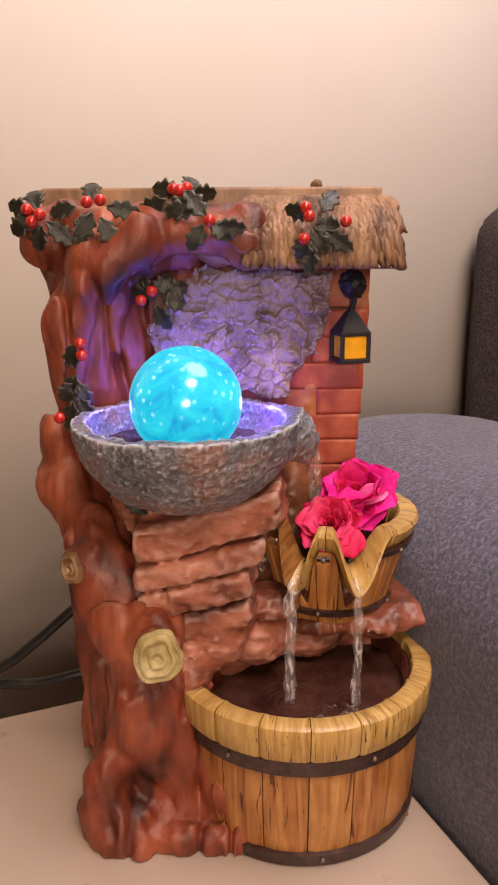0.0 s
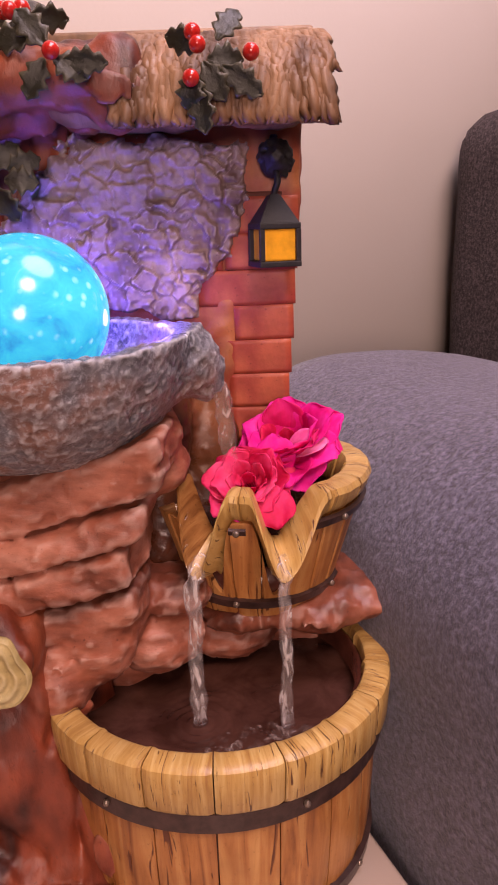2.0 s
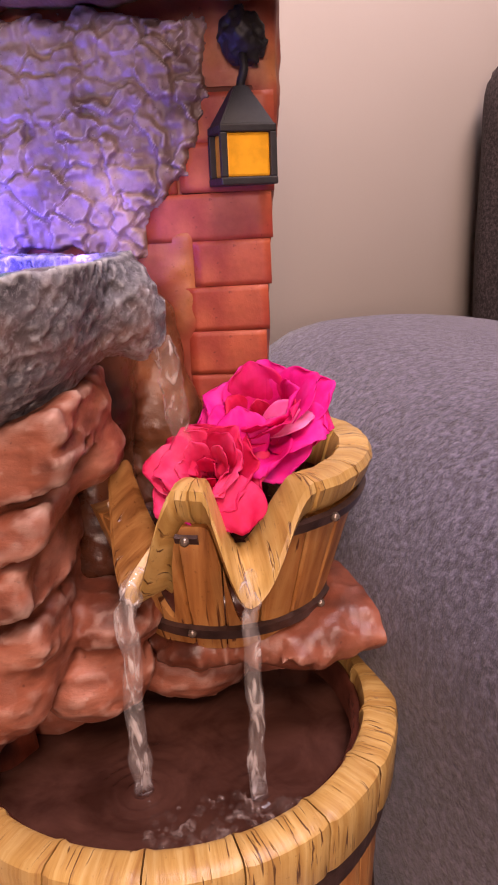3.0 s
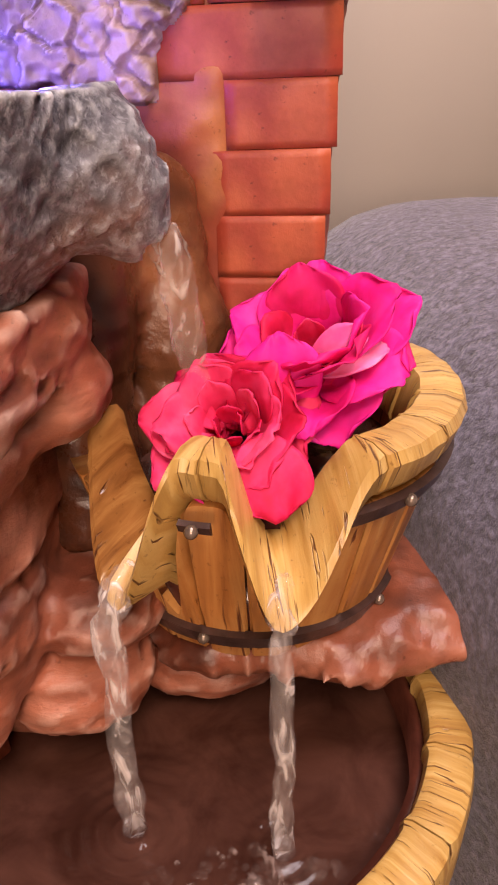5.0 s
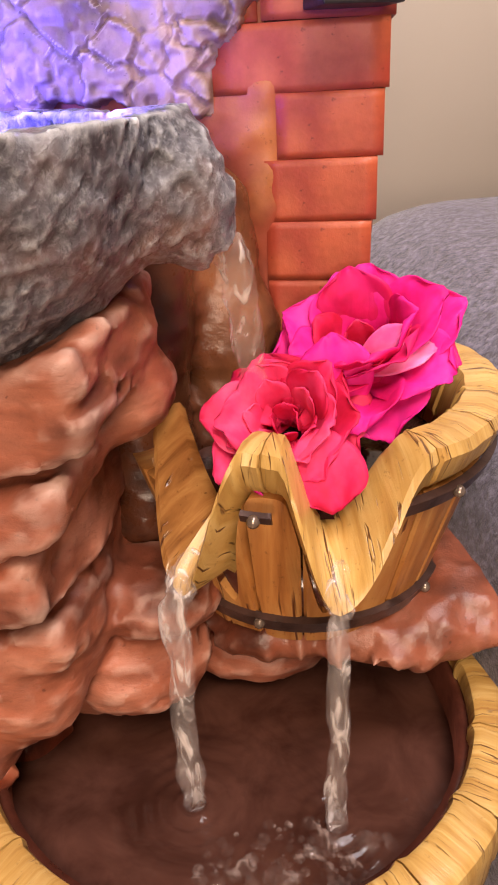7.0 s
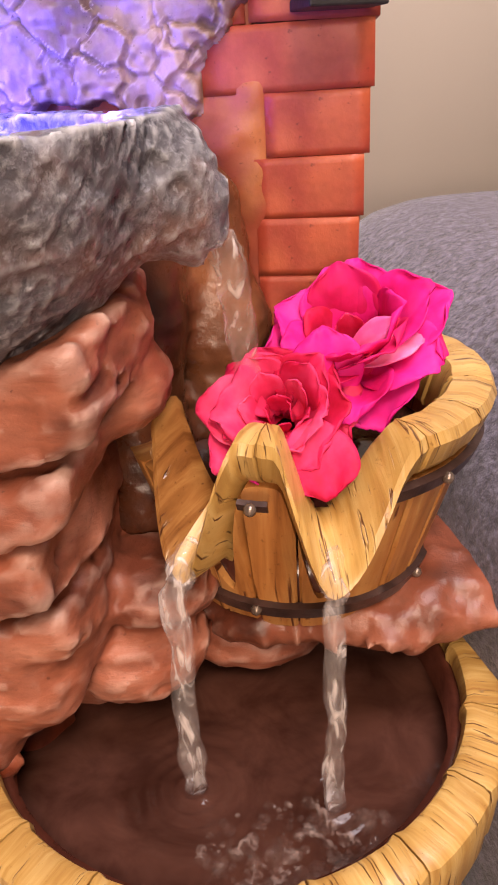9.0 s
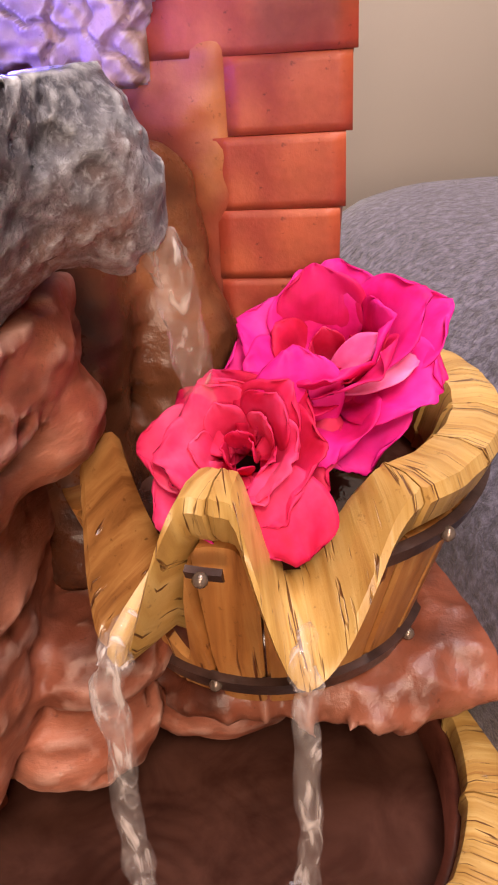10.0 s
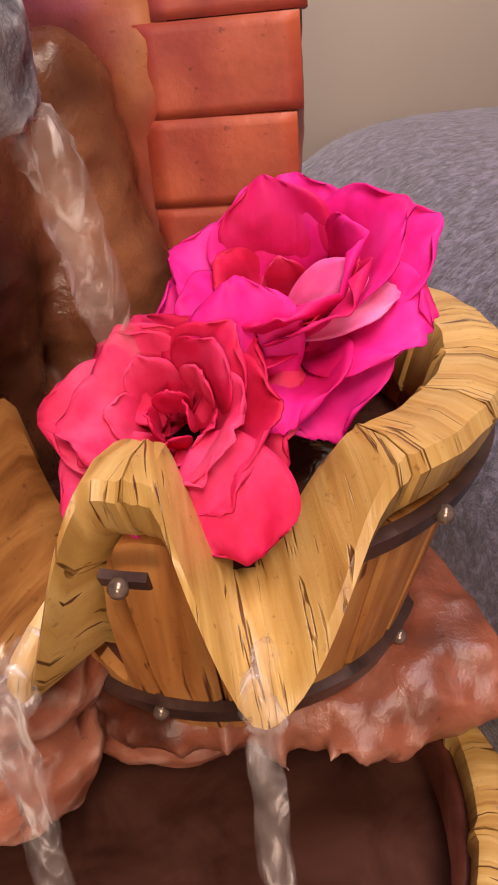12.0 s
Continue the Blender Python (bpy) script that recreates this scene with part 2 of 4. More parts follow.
TABLE, nt, b = graph("cream_table_lacquer")
v = coords(nt)
nt.links.new(ramp(nt, noise_of(nt, v, 7.0, 5.0), [(0.3, (0.45, 0.35, 0.28)), (0.7, (0.51, 0.40, 0.33))]), b.inputs["Base Color"])
nt.links.new(ramp(nt, noise_of(nt, v, 30.0, 4.0), [(0.3, (0.26,) * 3), (0.7, (0.42,) * 3)]), b.inputs["Roughness"])
bump(nt, b, noise_of(nt, v, 300.0, 3.0), 0.06, 0.0005)

SOFA, nt, b = graph("grey_tweed")
v = coords(nt)
weave = noise_of(nt, v, 330.0, 4.0, 0.75)
col = ramp(nt, weave, [(0.36, (0.032, 0.029, 0.046)), (0.50, (0.082, 0.076, 0.120)), (0.66, (0.180, 0.170, 0.25))])
col = mix(nt, 0.35, col, ramp(nt, noise_of(nt, v, 9.0, 4.0), [(0.3, (0.72, 0.68, 0.70)), (0.7, (1.1, 1.08, 1.1))]), "MULTIPLY")
nt.links.new(col, b.inputs["Base Color"])
b.inputs["Roughness"].default_value = 0.92
b.inputs["Sheen Weight"].default_value = 0.35
bump(nt, b, weave, 0.7, 0.002)
# Darker, browner copy of the tweed: the backrest's shade is put into its colour.
SHADEDCLOTH, nt, b = graph("shaded_brown_tweed")
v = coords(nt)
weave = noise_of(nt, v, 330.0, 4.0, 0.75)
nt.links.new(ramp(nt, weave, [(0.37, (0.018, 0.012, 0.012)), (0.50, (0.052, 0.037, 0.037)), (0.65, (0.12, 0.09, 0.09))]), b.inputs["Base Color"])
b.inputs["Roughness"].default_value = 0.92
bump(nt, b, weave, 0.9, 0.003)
# Darker than the cream paint only to throw less light back into the room.
LOWBOUNCE = plain("low_bounce_paint", (0.36, 0.28, 0.22), 0.8, 0.0, 0.1, 4.0)
FLOOR = plain("brown_floor", (0.16, 0.09, 0.05), 0.5, 0.0, 0.4, 12.0)


# ---- mesh tools ----
def as_mesh(name, verts, faces, smooth=True):
    me = bpy.data.meshes.new(name)
    me.from_pydata([tuple(map(float, p)) for p in verts], [], [tuple(map(int, f)) for f in faces])
    me.update()
    if smooth:
        me.polygons.foreach_set("use_smooth", [True] * len(me.polygons))
    return me


def bm_mesh(name, bm, smooth=True):
    bmesh.ops.recalc_face_normals(bm, faces=bm.faces)
    me = bpy.data.meshes.new(name)
    bm.to_mesh(me)
    bm.free()
    if smooth:
        me.polygons.foreach_set("use_smooth", [True] * len(me.polygons))
    return me


def part(name, me, material, parent=None, label="", m=None):
    """One mesh object under a thing or a part, built in world coordinates unless m places it."""
    ob = new(name, me)
    if not me.materials:
        me.materials.append(material)
    if parent is not None:
        ob.parent = parent
        if parent.type == "EMPTY":
            ob.matrix_parent_inverse = parent.matrix_basis.inverted()
    if m is not None:
        ob.matrix_basis = m
    return tagged(ob, label)


def thing(name, at, label, category, group="", kind=""):
    ob = new(name)
    ob.empty_display_size = 0.02
    ob.matrix_basis = Matrix.Translation(at)
    return tagged(ob, label, category, group, kind)


def rounded_box(name, lo, hi, bevel, segments=3, smooth=True):
    bm = bmesh.new()
    bmesh.ops.create_cube(bm, size=1.0)
    c = [(a + b) / 2 for a, b in zip(lo, hi)]
    s = [b - a for a, b in zip(lo, hi)]
    for v in bm.verts:
        v.co = Vector([c[i] + v.co[i] * s[i] for i in range(3)])
    if bevel > 0:
        bmesh.ops.bevel(bm, geom=bm.edges[:], offset=bevel, segments=segments, affect="EDGES", profile=0.5)
    return bm_mesh(name, bm, smooth)


def ball_mesh(name, r, segs=16, rings=10):
    bm = bmesh.new()
    bmesh.ops.create_uvsphere(bm, u_segments=segs, v_segments=rings, radius=r)
    return bm_mesh(name, bm)


def sheet(name, grid, thick):
    """A curved leaf or petal of some thickness from a grid of points."""
    g = np.array(grid, float)
    du, dv = np.gradient(g, axis=0), np.gradient(g, axis=1)
    n = np.cross(du, dv)
    n /= np.linalg.norm(n, axis=2, keepdims=True) + 1e-12
    nu, nv = g.shape[:2]
    top, low = (g + n * thick / 2).reshape(-1, 3), (g - n * thick / 2).reshape(-1, 3)
    off = nu * nv
    faces = []
    for i in range(nu - 1):
        for j in range(nv - 1):
            a, b2, c, d = i * nv + j, (i + 1) * nv + j, (i + 1) * nv + j + 1, i * nv + j + 1
            faces += [(a, b2, c, d), (d + off, c + off, b2 + off, a + off)]
    rim = [(i, 0) for i in range(nu)] + [(nu - 1, j) for j in range(1, nv)] + [(i, nv - 1) for i in range(nu - 2, -1, -1)] + [(0, j) for j in range(nv - 2, 0, -1)]
    ids = [i * nv + j for i, j in rim]
    for a, b2 in zip(ids, ids[1:] + ids[:1]):
        faces.append((b2, a, a + off, b2 + off))
    return as_mesh(name, np.r_[top, low], faces)


def tube(name, points, radii, sides=10, flat=1.0):
    pts = [Vector(p) for p in points]
    verts, faces = [], []
    for i, p in enumerate(pts):
        d = (pts[min(i + 1, len(pts) - 1)] - pts[max(i - 1, 0)]).normalized()
        side = d.cross(Vector((0.05, -1, 0.1))).normalized()
        up = side.cross(d).normalized()
        for k in range(sides):
            a = 2 * math.pi * k / sides
            verts.append(p + radii[i] * (math.cos(a) * side + flat * math.sin(a) * up))
    for i in range(len(pts) - 1):
        for k in range(sides):
            a, b2 = i * sides + k, i * sides + (k + 1) % sides
            faces.append((a, b2, b2 + sides, a + sides))
    faces.append(tuple(range(sides))[::-1])
    faces.append(tuple((len(pts) - 1) * sides + k for k in range(sides)))
    return as_mesh(name, verts, faces)


def smooth_line(points, n):
    """A Catmull-Rom line through a few guide points."""
    p = [np.array(q, float) for q in points]
    p = [2 * p[0] - p[1]] + p + [2 * p[-1] - p[-2]]
    out = []
    for i in range(n):
        u = i / (n - 1) * (len(p) - 3)
        k = min(int(u), len(p) - 4)
        f = u - k
        a, b2, c, d = p[k:k + 4]
        out.append(0.5 * (2 * b2 + (c - a) * f + (2 * a - 5 * b2 + 4 * c - d) * f * f + (3 * b2 - a - 3 * c + d) * f ** 3))
    return out


# Sculpted castings: smooth solids on a grid, skinned by surface nets.
LATTICE = np.random.RandomState(7).rand(32, 32, 32).astype(np.float32) * 2 - 1


def lump(p, scale):
    """Smooth lattice noise, -1 to 1; scale: features a metre along x, y, z."""
    q = [c * s + 100.0 for c, s in zip(p, scale)]
    i = [np.floor(a).astype(np.int32) for a in q]
    f = [(a - b2).astype(np.float32) for a, b2 in zip(q, i)]
    f = [a * a * (3 - 2 * a) for a in f]
    out = 0
    for dx in (0, 1):
        for dy in (0, 1):
            for dz in (0, 1):
                w = (f[0] if dx else 1 - f[0]) * (f[1] if dy else 1 - f[1]) * (f[2] if dz else 1 - f[2])
                out = out + w * LATTICE[(i[0] + dx) % 32, (i[1] + dy) % 32, (i[2] + dz) % 32]
    return out


def capsule(p, a, b2, ra, rb):
    a, b2 = np.array(a), np.array(b2)
    d = b2 - a
    t = np.clip(sum((p[i] - a[i]) * d[i] for i in range(3)) / (d @ d), 0, 1)
    return np.sqrt(sum((p[i] - a[i] - t * d[i]) ** 2 for i in range(3))) - (ra + (rb - ra) * t)


def ellipsoid(p, c, r):
    k0 = np.sqrt(sum(((p[i] - c[i]) / r[i]) ** 2 for i in range(3)))
    return (k0 - 1) * min(r)


def block(p, c, h, r):
    q = [np.abs(p[i] - c[i]) - (h[i] - r) for i in range(3)]
    return np.sqrt(sum(np.maximum(a, 0) ** 2 for a in q)) + np.minimum(np.maximum(np.maximum(q[0], q[1]), q[2]), 0) - r


def melt(a, b2, k):
    h = np.clip(0.5 + 0.5 * (b2 - a) / k, 0, 1)
    return b2 + (a - b2) * h - k * h * (1 - h)


def carve(a, b2, k):
    return -melt(-a, b2, k)


def chain(p, links, k):
    out = None
    for (a, ra), (b2, rb) in zip(links, links[1:]):
        c = capsule(p, a, b2, ra, rb)
        out = c if out is None else melt(out, c, k)
    return out


def cast(name, lo, hi, h, field):
    n = [int((b2 - a) / h) + 2 for a, b2 in zip(lo, hi)]
    axes = [np.arange(n[i], dtype=np.float32) * h + lo[i] for i in range(3)]
    p = np.meshgrid(*axes, indexing="ij")
    f = field(p).astype(np.float32)
    s = f < 0
    shape = tuple(k - 1 for k in n)
    pos, cnt = np.zeros((*shape, 3), np.float32), np.zeros(shape, np.float32)
    corner = [(i, j, k) for i in (0, 1) for j in (0, 1) for k in (0, 1)]
    cut = lambda arr, o: arr[o[0]:o[0] + shape[0], o[1]:o[1] + shape[1], o[2]:o[2] + shape[2]]
    for a in corner:
        for ax in range(3):
            if a[ax]:
                continue
            e = tuple(v + (1 if i == ax else 0) for i, v in enumerate(a))
            fa, fb = cut(f, a), cut(f, e)
            on = cut(s, a) != cut(s, e)
            t = np.where(on, fa / np.where(on, fa - fb, 1), 0)
            for i in range(3):
                pos[..., i] += on * (a[i] + (t if i == ax else 0))
            cnt += on
    live = cnt > 0
    idx = np.full(shape, -1, np.int64)
    idx[live] = np.arange(live.sum())
    where = np.argwhere(live)
    verts = (where + pos[live] / cnt[live][:, None]) * h + np.array(lo)
    faces = []
    for ax in range(3):
        o1, o2 = [i for i in range(3) if i != ax]
        sl = [slice(1, n[i] - 1) for i in range(3)]
        sl[ax] = slice(0, n[ax] - 1)
        a = s[tuple(sl)]
        sl2 = list(sl)
        sl2[ax] = slice(1, n[ax])
        b2 = s[tuple(sl2)]
        e = np.argwhere(a != b2)
        base = e + np.array([0 if i == ax else 1 for i in range(3)])
        inside = a[tuple(e.T)]
        quad = []
        for d1, d2 in ((1, 1), (0, 1), (0, 0), (1, 0)):
            q = base.copy()
            q[:, o1] -= d1
            q[:, o2] -= d2
            quad.append(idx[tuple(q.T)])
        quad = np.array(quad).T
        flip = inside if ax != 1 else ~inside
        quad[~flip] = quad[~flip][:, ::-1]
        faces.append(quad)
    faces = np.concatenate(faces)
    faces = faces[(faces >= 0).all(1)]
    me = bpy.data.meshes.new(name)
    me.vertices.add(len(verts))
    me.vertices.foreach_set("co", verts.astype(np.float32).ravel())
    me.loops.add(faces.size)
    me.loops.foreach_set("vertex_index", faces.astype(np.int32).ravel())
    me.polygons.add(len(faces))
    me.polygons.foreach_set("loop_start", np.arange(0, faces.size, 4, dtype=np.int32))
    me.polygons.foreach_set("use_smooth", np.ones(len(faces), bool))
    me.update(calc_edges=True)
    me.validate()
    return me


# ---- the room ----
# The table and the sofa stand square to the wall, turned against the fountain.
CORNER = Vector((0.036, 0.604, 0.0))
TURNED = Matrix.Translation(CORNER) @ pose(0, 0, 0, 0, 0, 22.8)

def setting(name, me, material, label, category):
    return tagged(part(name, me, material, None, label, TURNED), "", category, "", "structure")


setting("wall_north", rounded_box("wall_north", (-2.2, 0.32, -0.46), (1.9, 0.44, 1.95), 0), PAINT, "cream painted plaster wall behind the table", "wall")
# Three unseen walls, kept dark so that they bounce less light.
setting("wall_south", rounded_box("wall_south", (-2.2, -3.0, -0.46), (1.9, -2.88, 1.95), 0), LOWBOUNCE, "unseen plaster wall darkened to cut bounced light", "wall")
setting("wall_west", rounded_box("wall_west", (-2.32, -3.0, -0.46), (-2.203, 0.44, 1.95), 0), LOWBOUNCE, "unseen plaster wall darkened to cut bounced light", "wall")
setting("wall_east", rounded_box("wall_east", (1.903, -3.0, -0.46), (2.02, 0.44, 1.95), 0), LOWBOUNCE, "unseen plaster wall darkened to cut bounced light", "wall")
setting("floor", rounded_box("floor", (-2.32, -3.0, -0.56), (2.02, 0.44, -0.463), 0), FLOOR, "brown floor under the side table", "floor")
setting("ceiling", rounded_box("ceiling", (-2.32, -3.0, 1.953), (2.02, 0.44, 2.05), 0), PAINT, "cream painted ceiling", "ceiling")

side_table = thing("side_table", TURNED @ Vector((-0.28, -0.22, -0.46)), "cream lacquered side table against the sofa", "table")
part("tabletop", rounded_box("tabletop", (-0.56, -0.46, -0.03), (0, 0, 0), 0.003), TABLE, side_table, "", TURNED)
for lx in (-0.53, -0.07):
    for ly in (-0.43, -0.07):
        part("leg", rounded_box("leg", (lx, ly, -0.46), (lx + 0.04, ly + 0.04, -0.03), 0.003), TABLE, side_table, "", TURNED)


def padded(name, lo, hi, r, sag=0.0, h=0.012):
    c = [(a + b2) / 2 for a, b2 in zip(lo, hi)]
    hs = [(b2 - a) / 2 for a, b2 in zip(lo, hi)]
    return cast(name, [a - 0.03 for a in lo], [a + 0.03 for a in hi], h,
                lambda p: block(p, c, hs, r) + 0.004 * lump(p, (9, 9, 9)) + sag * np.maximum(0, (p[0] - lo[0] - 0.11) / 0.18) ** 2 * np.clip((p[2] - c[2]) / 0.2, 0, 1))


sofa = thing("sofa", TURNED @ Vector((0.5, -0.3, -0.46)), "grey tweed upholstered sofa with a rounded arm beside the table", "sofa")
part("arm", padded("arm", (0.012, -0.80, -0.455), (0.372, 0.110, 0.209), 0.095, 0.040), SOFA, sofa, "rounded grey tweed arm", TURNED)
part("backrest", padded("backrest", (0.390, 0.125, -0.40), (1.5, 0.30, 0.415), 0.05, 0.0, 0.015), SHADEDCLOTH, sofa, "upright tweed backrest with its shade in the cloth colour", TURNED)
part("seat", padded("seat", (0.378, -0.78, -0.455), (1.5, 0.115, -0.02), 0.04, 0.0, 0.015), SOFA, sofa, "", TURNED)

# ---- the fountain ----
fountain = thing("tabletop_fountain", (0, 0.44, 0), "cast resin tabletop fountain of a tree, cottage wall and two barrels", "fountain")


def trunk_field(p):
    q = (p[0] + 0.006 * lump(p, (30, 30, 18)), p[1] + 0.004 * lump(p, (33, 28, 20)), p[2])
    f = chain(q, [((-0.112, 0.492, 0.362), 0.028), ((-0.106, 0.492, 0.31), 0.024), ((-0.105, 0.490, 0.27), 0.021), ((-0.112, 0.475, 0.235), 0.018),
                  ((-0.119, 0.462, 0.208), 0.020), ((-0.102, 0.440, 0.186), 0.019), ((-0.088, 0.425, 0.165), 0.021), ((-0.069, 0.408, 0.138), 0.025),
                  ((-0.064, 0.400, 0.100), 0.020), ((-0.070, 0.398, 0.062), 0.018)], 0.010)
    arch = chain(q, [((-0.112, 0.462, 0.265), 0.012), ((-0.111, 0.458, 0.315), 0.016), ((-0.093, 0.454, 0.348), 0.017), ((-0.062, 0.453, 0.367), 0.016),
                     ((-0.020, 0.457, 0.369), 0.013), ((0.004, 0.464, 0.364), 0.010), ((0.026, 0.470, 0.356), 0.005)], 0.012)
    f = melt(f, arch, 0.010)
    # an inner lip of the arch, a step behind the outer one
    f = melt(f, chain(q, [((-0.094, 0.476, 0.275), 0.012), ((-0.092, 0.474, 0.315), 0.013), ((-0.074, 0.472, 0.343), 0.012), ((-0.044, 0.472, 0.359), 0.010), ((0.000, 0.474, 0.362), 0.008)], 0.008), 0.006)
    f = melt(f, block(p, (-0.062, 0.495, 0.369), (0.078, 0.034, 0.016), 0.010), 0.014)
    f = melt(f, block(p, (-0.098, 0.498, 0.090), (0.027, 0.034, 0.100), 0.006), 0.004)
    # the hollow wall behind the glass ball
    f = melt(f, block(p, (-0.070, 0.515, 0.29), (0.052, 0.020, 0.09), 0.01), 0.014)
    # roots
    f = melt(f, chain(q, [((-0.058, 0.402, 0.110), 0.018), ((-0.040, 0.396, 0.078), 0.014), ((-0.030, 0.392, 0.052), 0.013), ((-0.016, 0.386, 0.034), 0.014), ((0.000, 0.379, 0.010), 0.011)], 0.007), 0.006)
    f = melt(f, chain(q, [((-0.064, 0.396, 0.095), 0.016), ((-0.058, 0.388, 0.070), 0.015), ((-0.054, 0.386, 0.052), 0.010)], 0.008), 0.005)
    f = melt(f, chain(q, [((-0.072, 0.400, 0.075), 0.016), ((-0.086, 0.388, 0.046), 0.015), ((-0.092, 0.384, 0.020), 0.013), ((-0.088, 0.382, 0.002), 0.016)], 0.008), 0.006)
    f = melt(f, chain(q, [((-0.086, 0.388, 0.040), 0.011), ((-0.068, 0.378, 0.020), 0.011), ((-0.064, 0.374, 0.002), 0.013)], 0.006), 0.004)
    f = melt(f, block(p, (-0.046, 0.405, 0.004), (0.046, 0.040, 0.012), 0.008), 0.006)
    f = melt(f, ellipsoid(p, (-0.040, 0.392, 0.016), (0.022, 0.018, 0.012)), 0.006)
    f = melt(f, ellipsoid(p, (-0.052, 0.402, 0.036), (0.034, 0.022, 0.036)), 0.008)
    f = melt(f, block(p, (-0.062, 0.472, 0.055), (0.046, 0.055, 0.060), 0.02), 0.008)
    # the ridge that runs from the big stub to the barrel rim
    f = melt(f, chain(q, [((-0.046, 0.398, 0.122), 0.014), ((-0.036, 0.396, 0.108), 0.011), ((-0.026, 0.398, 0.098), 0.008)], 0.006), 0.005)
    # stubs of sawn branches
    f = melt(f, capsule(p, (-0.088, 0.428, 0.172), (-0.101, 0.412, 0.175), 0.0125, 0.0120), 0.006)
    f = melt(f, capsule(p, (-0.054, 0.402, 0.138), (-0.0500, 0.381, 0.1385), 0.021, 0.0185), 0.008)
    f = melt(f, capsule(p, (-0.121, 0.462, 0.235), (-0.1225, 0.458, 0.248), 0.014, 0.012), 0.003)
    crease = np.abs(lump(q, (52, 52, 13)))
    f = f + 0.0066 * (0.35 - np.minimum(crease, 0.35)) / 0.35 * 0.8 + 0.0016 * lump(p, (75, 75, 22)) + 0.0013 * lump(p, (200, 200, 50)) + 0.0005 * lump(p, (420, 420, 140)) + 0.0020 * lump(p, (26, 26, 18))
    f = np.maximum(f, -ellipsoid(p, (-0.037, 0.374, 0.091), (0.0045, 0.018, 0.0085)))
    return np.maximum(f, 0.0005 - p[2])


part("trunk", cast("trunk", (-0.165, 0.345, -0.004), (0.050, 0.545, 0.405), 0.0017, trunk_field), BARK, fountain, "gnarled red-brown tree trunk with roots and an arch")


def ledge_field(p):
    q = (p[0] + 0.004 * lump(p, (24, 24, 45)), p[1] + 0.004 * lump(p, (24, 20, 30)), p[2] + 0.0030 * lump(p, (26, 26, 20)) - 0.26 * (p[0] + 0.005))
    f = block(p, (-0.042, 0.482, 0.12), (0.046, 0.046, 0.110), 0.02)
    for c, h in (((-0.022, 0.4240, 0.2095), (0.042, 0.038, 0.0115)), ((-0.026, 0.4210, 0.1885), (0.039, 0.037, 0.0070)), ((-0.030, 0.4230, 0.1690), (0.036, 0.036, 0.0095)),
                 ((-0.032, 0.4270, 0.1470), (0.034, 0.033, 0.0085))):
        f = melt(f, block(q, c, h, 0.0042), 0.0026)
    f = melt(f, block(p, (-0.032, 0.450, 0.172), (0.036, 0.046, 0.052), 0.014), 0.006)
    f = melt(f, ellipsoid(q, (0.004, 0.4240, 0.2085), (0.019, 0.022, 0.0105)), 0.004)
    f = melt(f, ellipsoid(p, (0.0125, 0.4320, 0.2030), (0.0150, 0.0160, 0.0140)), 0.005)
    f = melt(f, ellipsoid(p, (-0.018, 0.410, 0.126), (0.018, 0.018, 0.022)), 0.004)
    f = melt(f, ellipsoid(p, (-0.034, 0.404, 0.108), (0.014, 0.016, 0.022)), 0.004)
    f = melt(f, ellipsoid(p, (0.006, 0.436, 0.112), (0.024, 0.022, 0.020)), 0.004)
    f = melt(f, ellipsoid(p, (0.016, 0.440, 0.135), (0.020, 0.022, 0.014)), 0.005)
    f = melt(f, ellipsoid(p, (0.040, 0.462, 0.100), (0.028, 0.020, 0.016)), 0.005)
    f = melt(f, block(p, (0.040, 0.503, 0.06), (0.060, 0.026, 0.07), 0.015), 0.01)
    rough = lump(p, (110, 110, 170))
    return f + 0.0014 * lump(p, (50, 50, 95)) + 0.0010 * np.abs(rough) + 0.0007 * lump(p, (280, 280, 350)) + 0.0009 * np.maximum(lump(p, (150, 150, 260)) - 0.35, 0) * 4


part("rock_ledge", cast("rock_ledge", (-0.095, 0.365, 0.0), (0.115, 0.535, 0.285), 0.0016, ledge_field), ROCK, fountain, "layered red-brown rock ledges under the bowl")


def pillar_field(p):
    f = chain(p, [((0.008, 0.460, 0.150), 0.016), ((0.010, 0.464, 0.205), 0.015), ((0.012, 0.474, 0.240), 0.015)], 0.006)
    f = melt(f, chain(p, [((0.030, 0.486, 0.150), 0.018), ((0.031, 0.488, 0.200), 0.016), ((0.027, 0.490, 0.236), 0.013)], 0.006), 0.008)
    return f + 0.0016 * lump(p, (60, 60, 60)) + 0.0009 * np.abs(lump(p, (130, 130, 170))) + 0.0006 * lump(p, (280, 280, 300))


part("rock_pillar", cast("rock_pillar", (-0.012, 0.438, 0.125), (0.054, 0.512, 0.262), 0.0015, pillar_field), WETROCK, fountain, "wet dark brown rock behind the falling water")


def shelf_field(p):
    f = ellipsoid(p, (0.069, 0.474, 0.1185), (0.064, 0.046, 0.0125))
    f = melt(f, ellipsoid(p, (0.104, 0.470, 0.118), (0.020, 0.026, 0.015)), 0.008)
    return f + 0.0030 * lump(p, (45, 45, 30)) + 0.0014 * np.abs(lump(p, (95, 95, 80))) + 0.0007 * lump(p, (150, 150, 150)) + 0.0004 * lump(p, (330, 330, 330))


part("rock_shelf", cast("rock_shelf", (-0.008, 0.406, 0.085), (0.144, 0.532, 0.145), 0.0014, shelf_field), DAMPROCK, fountain, "red-brown rock shelf under the small barrel")


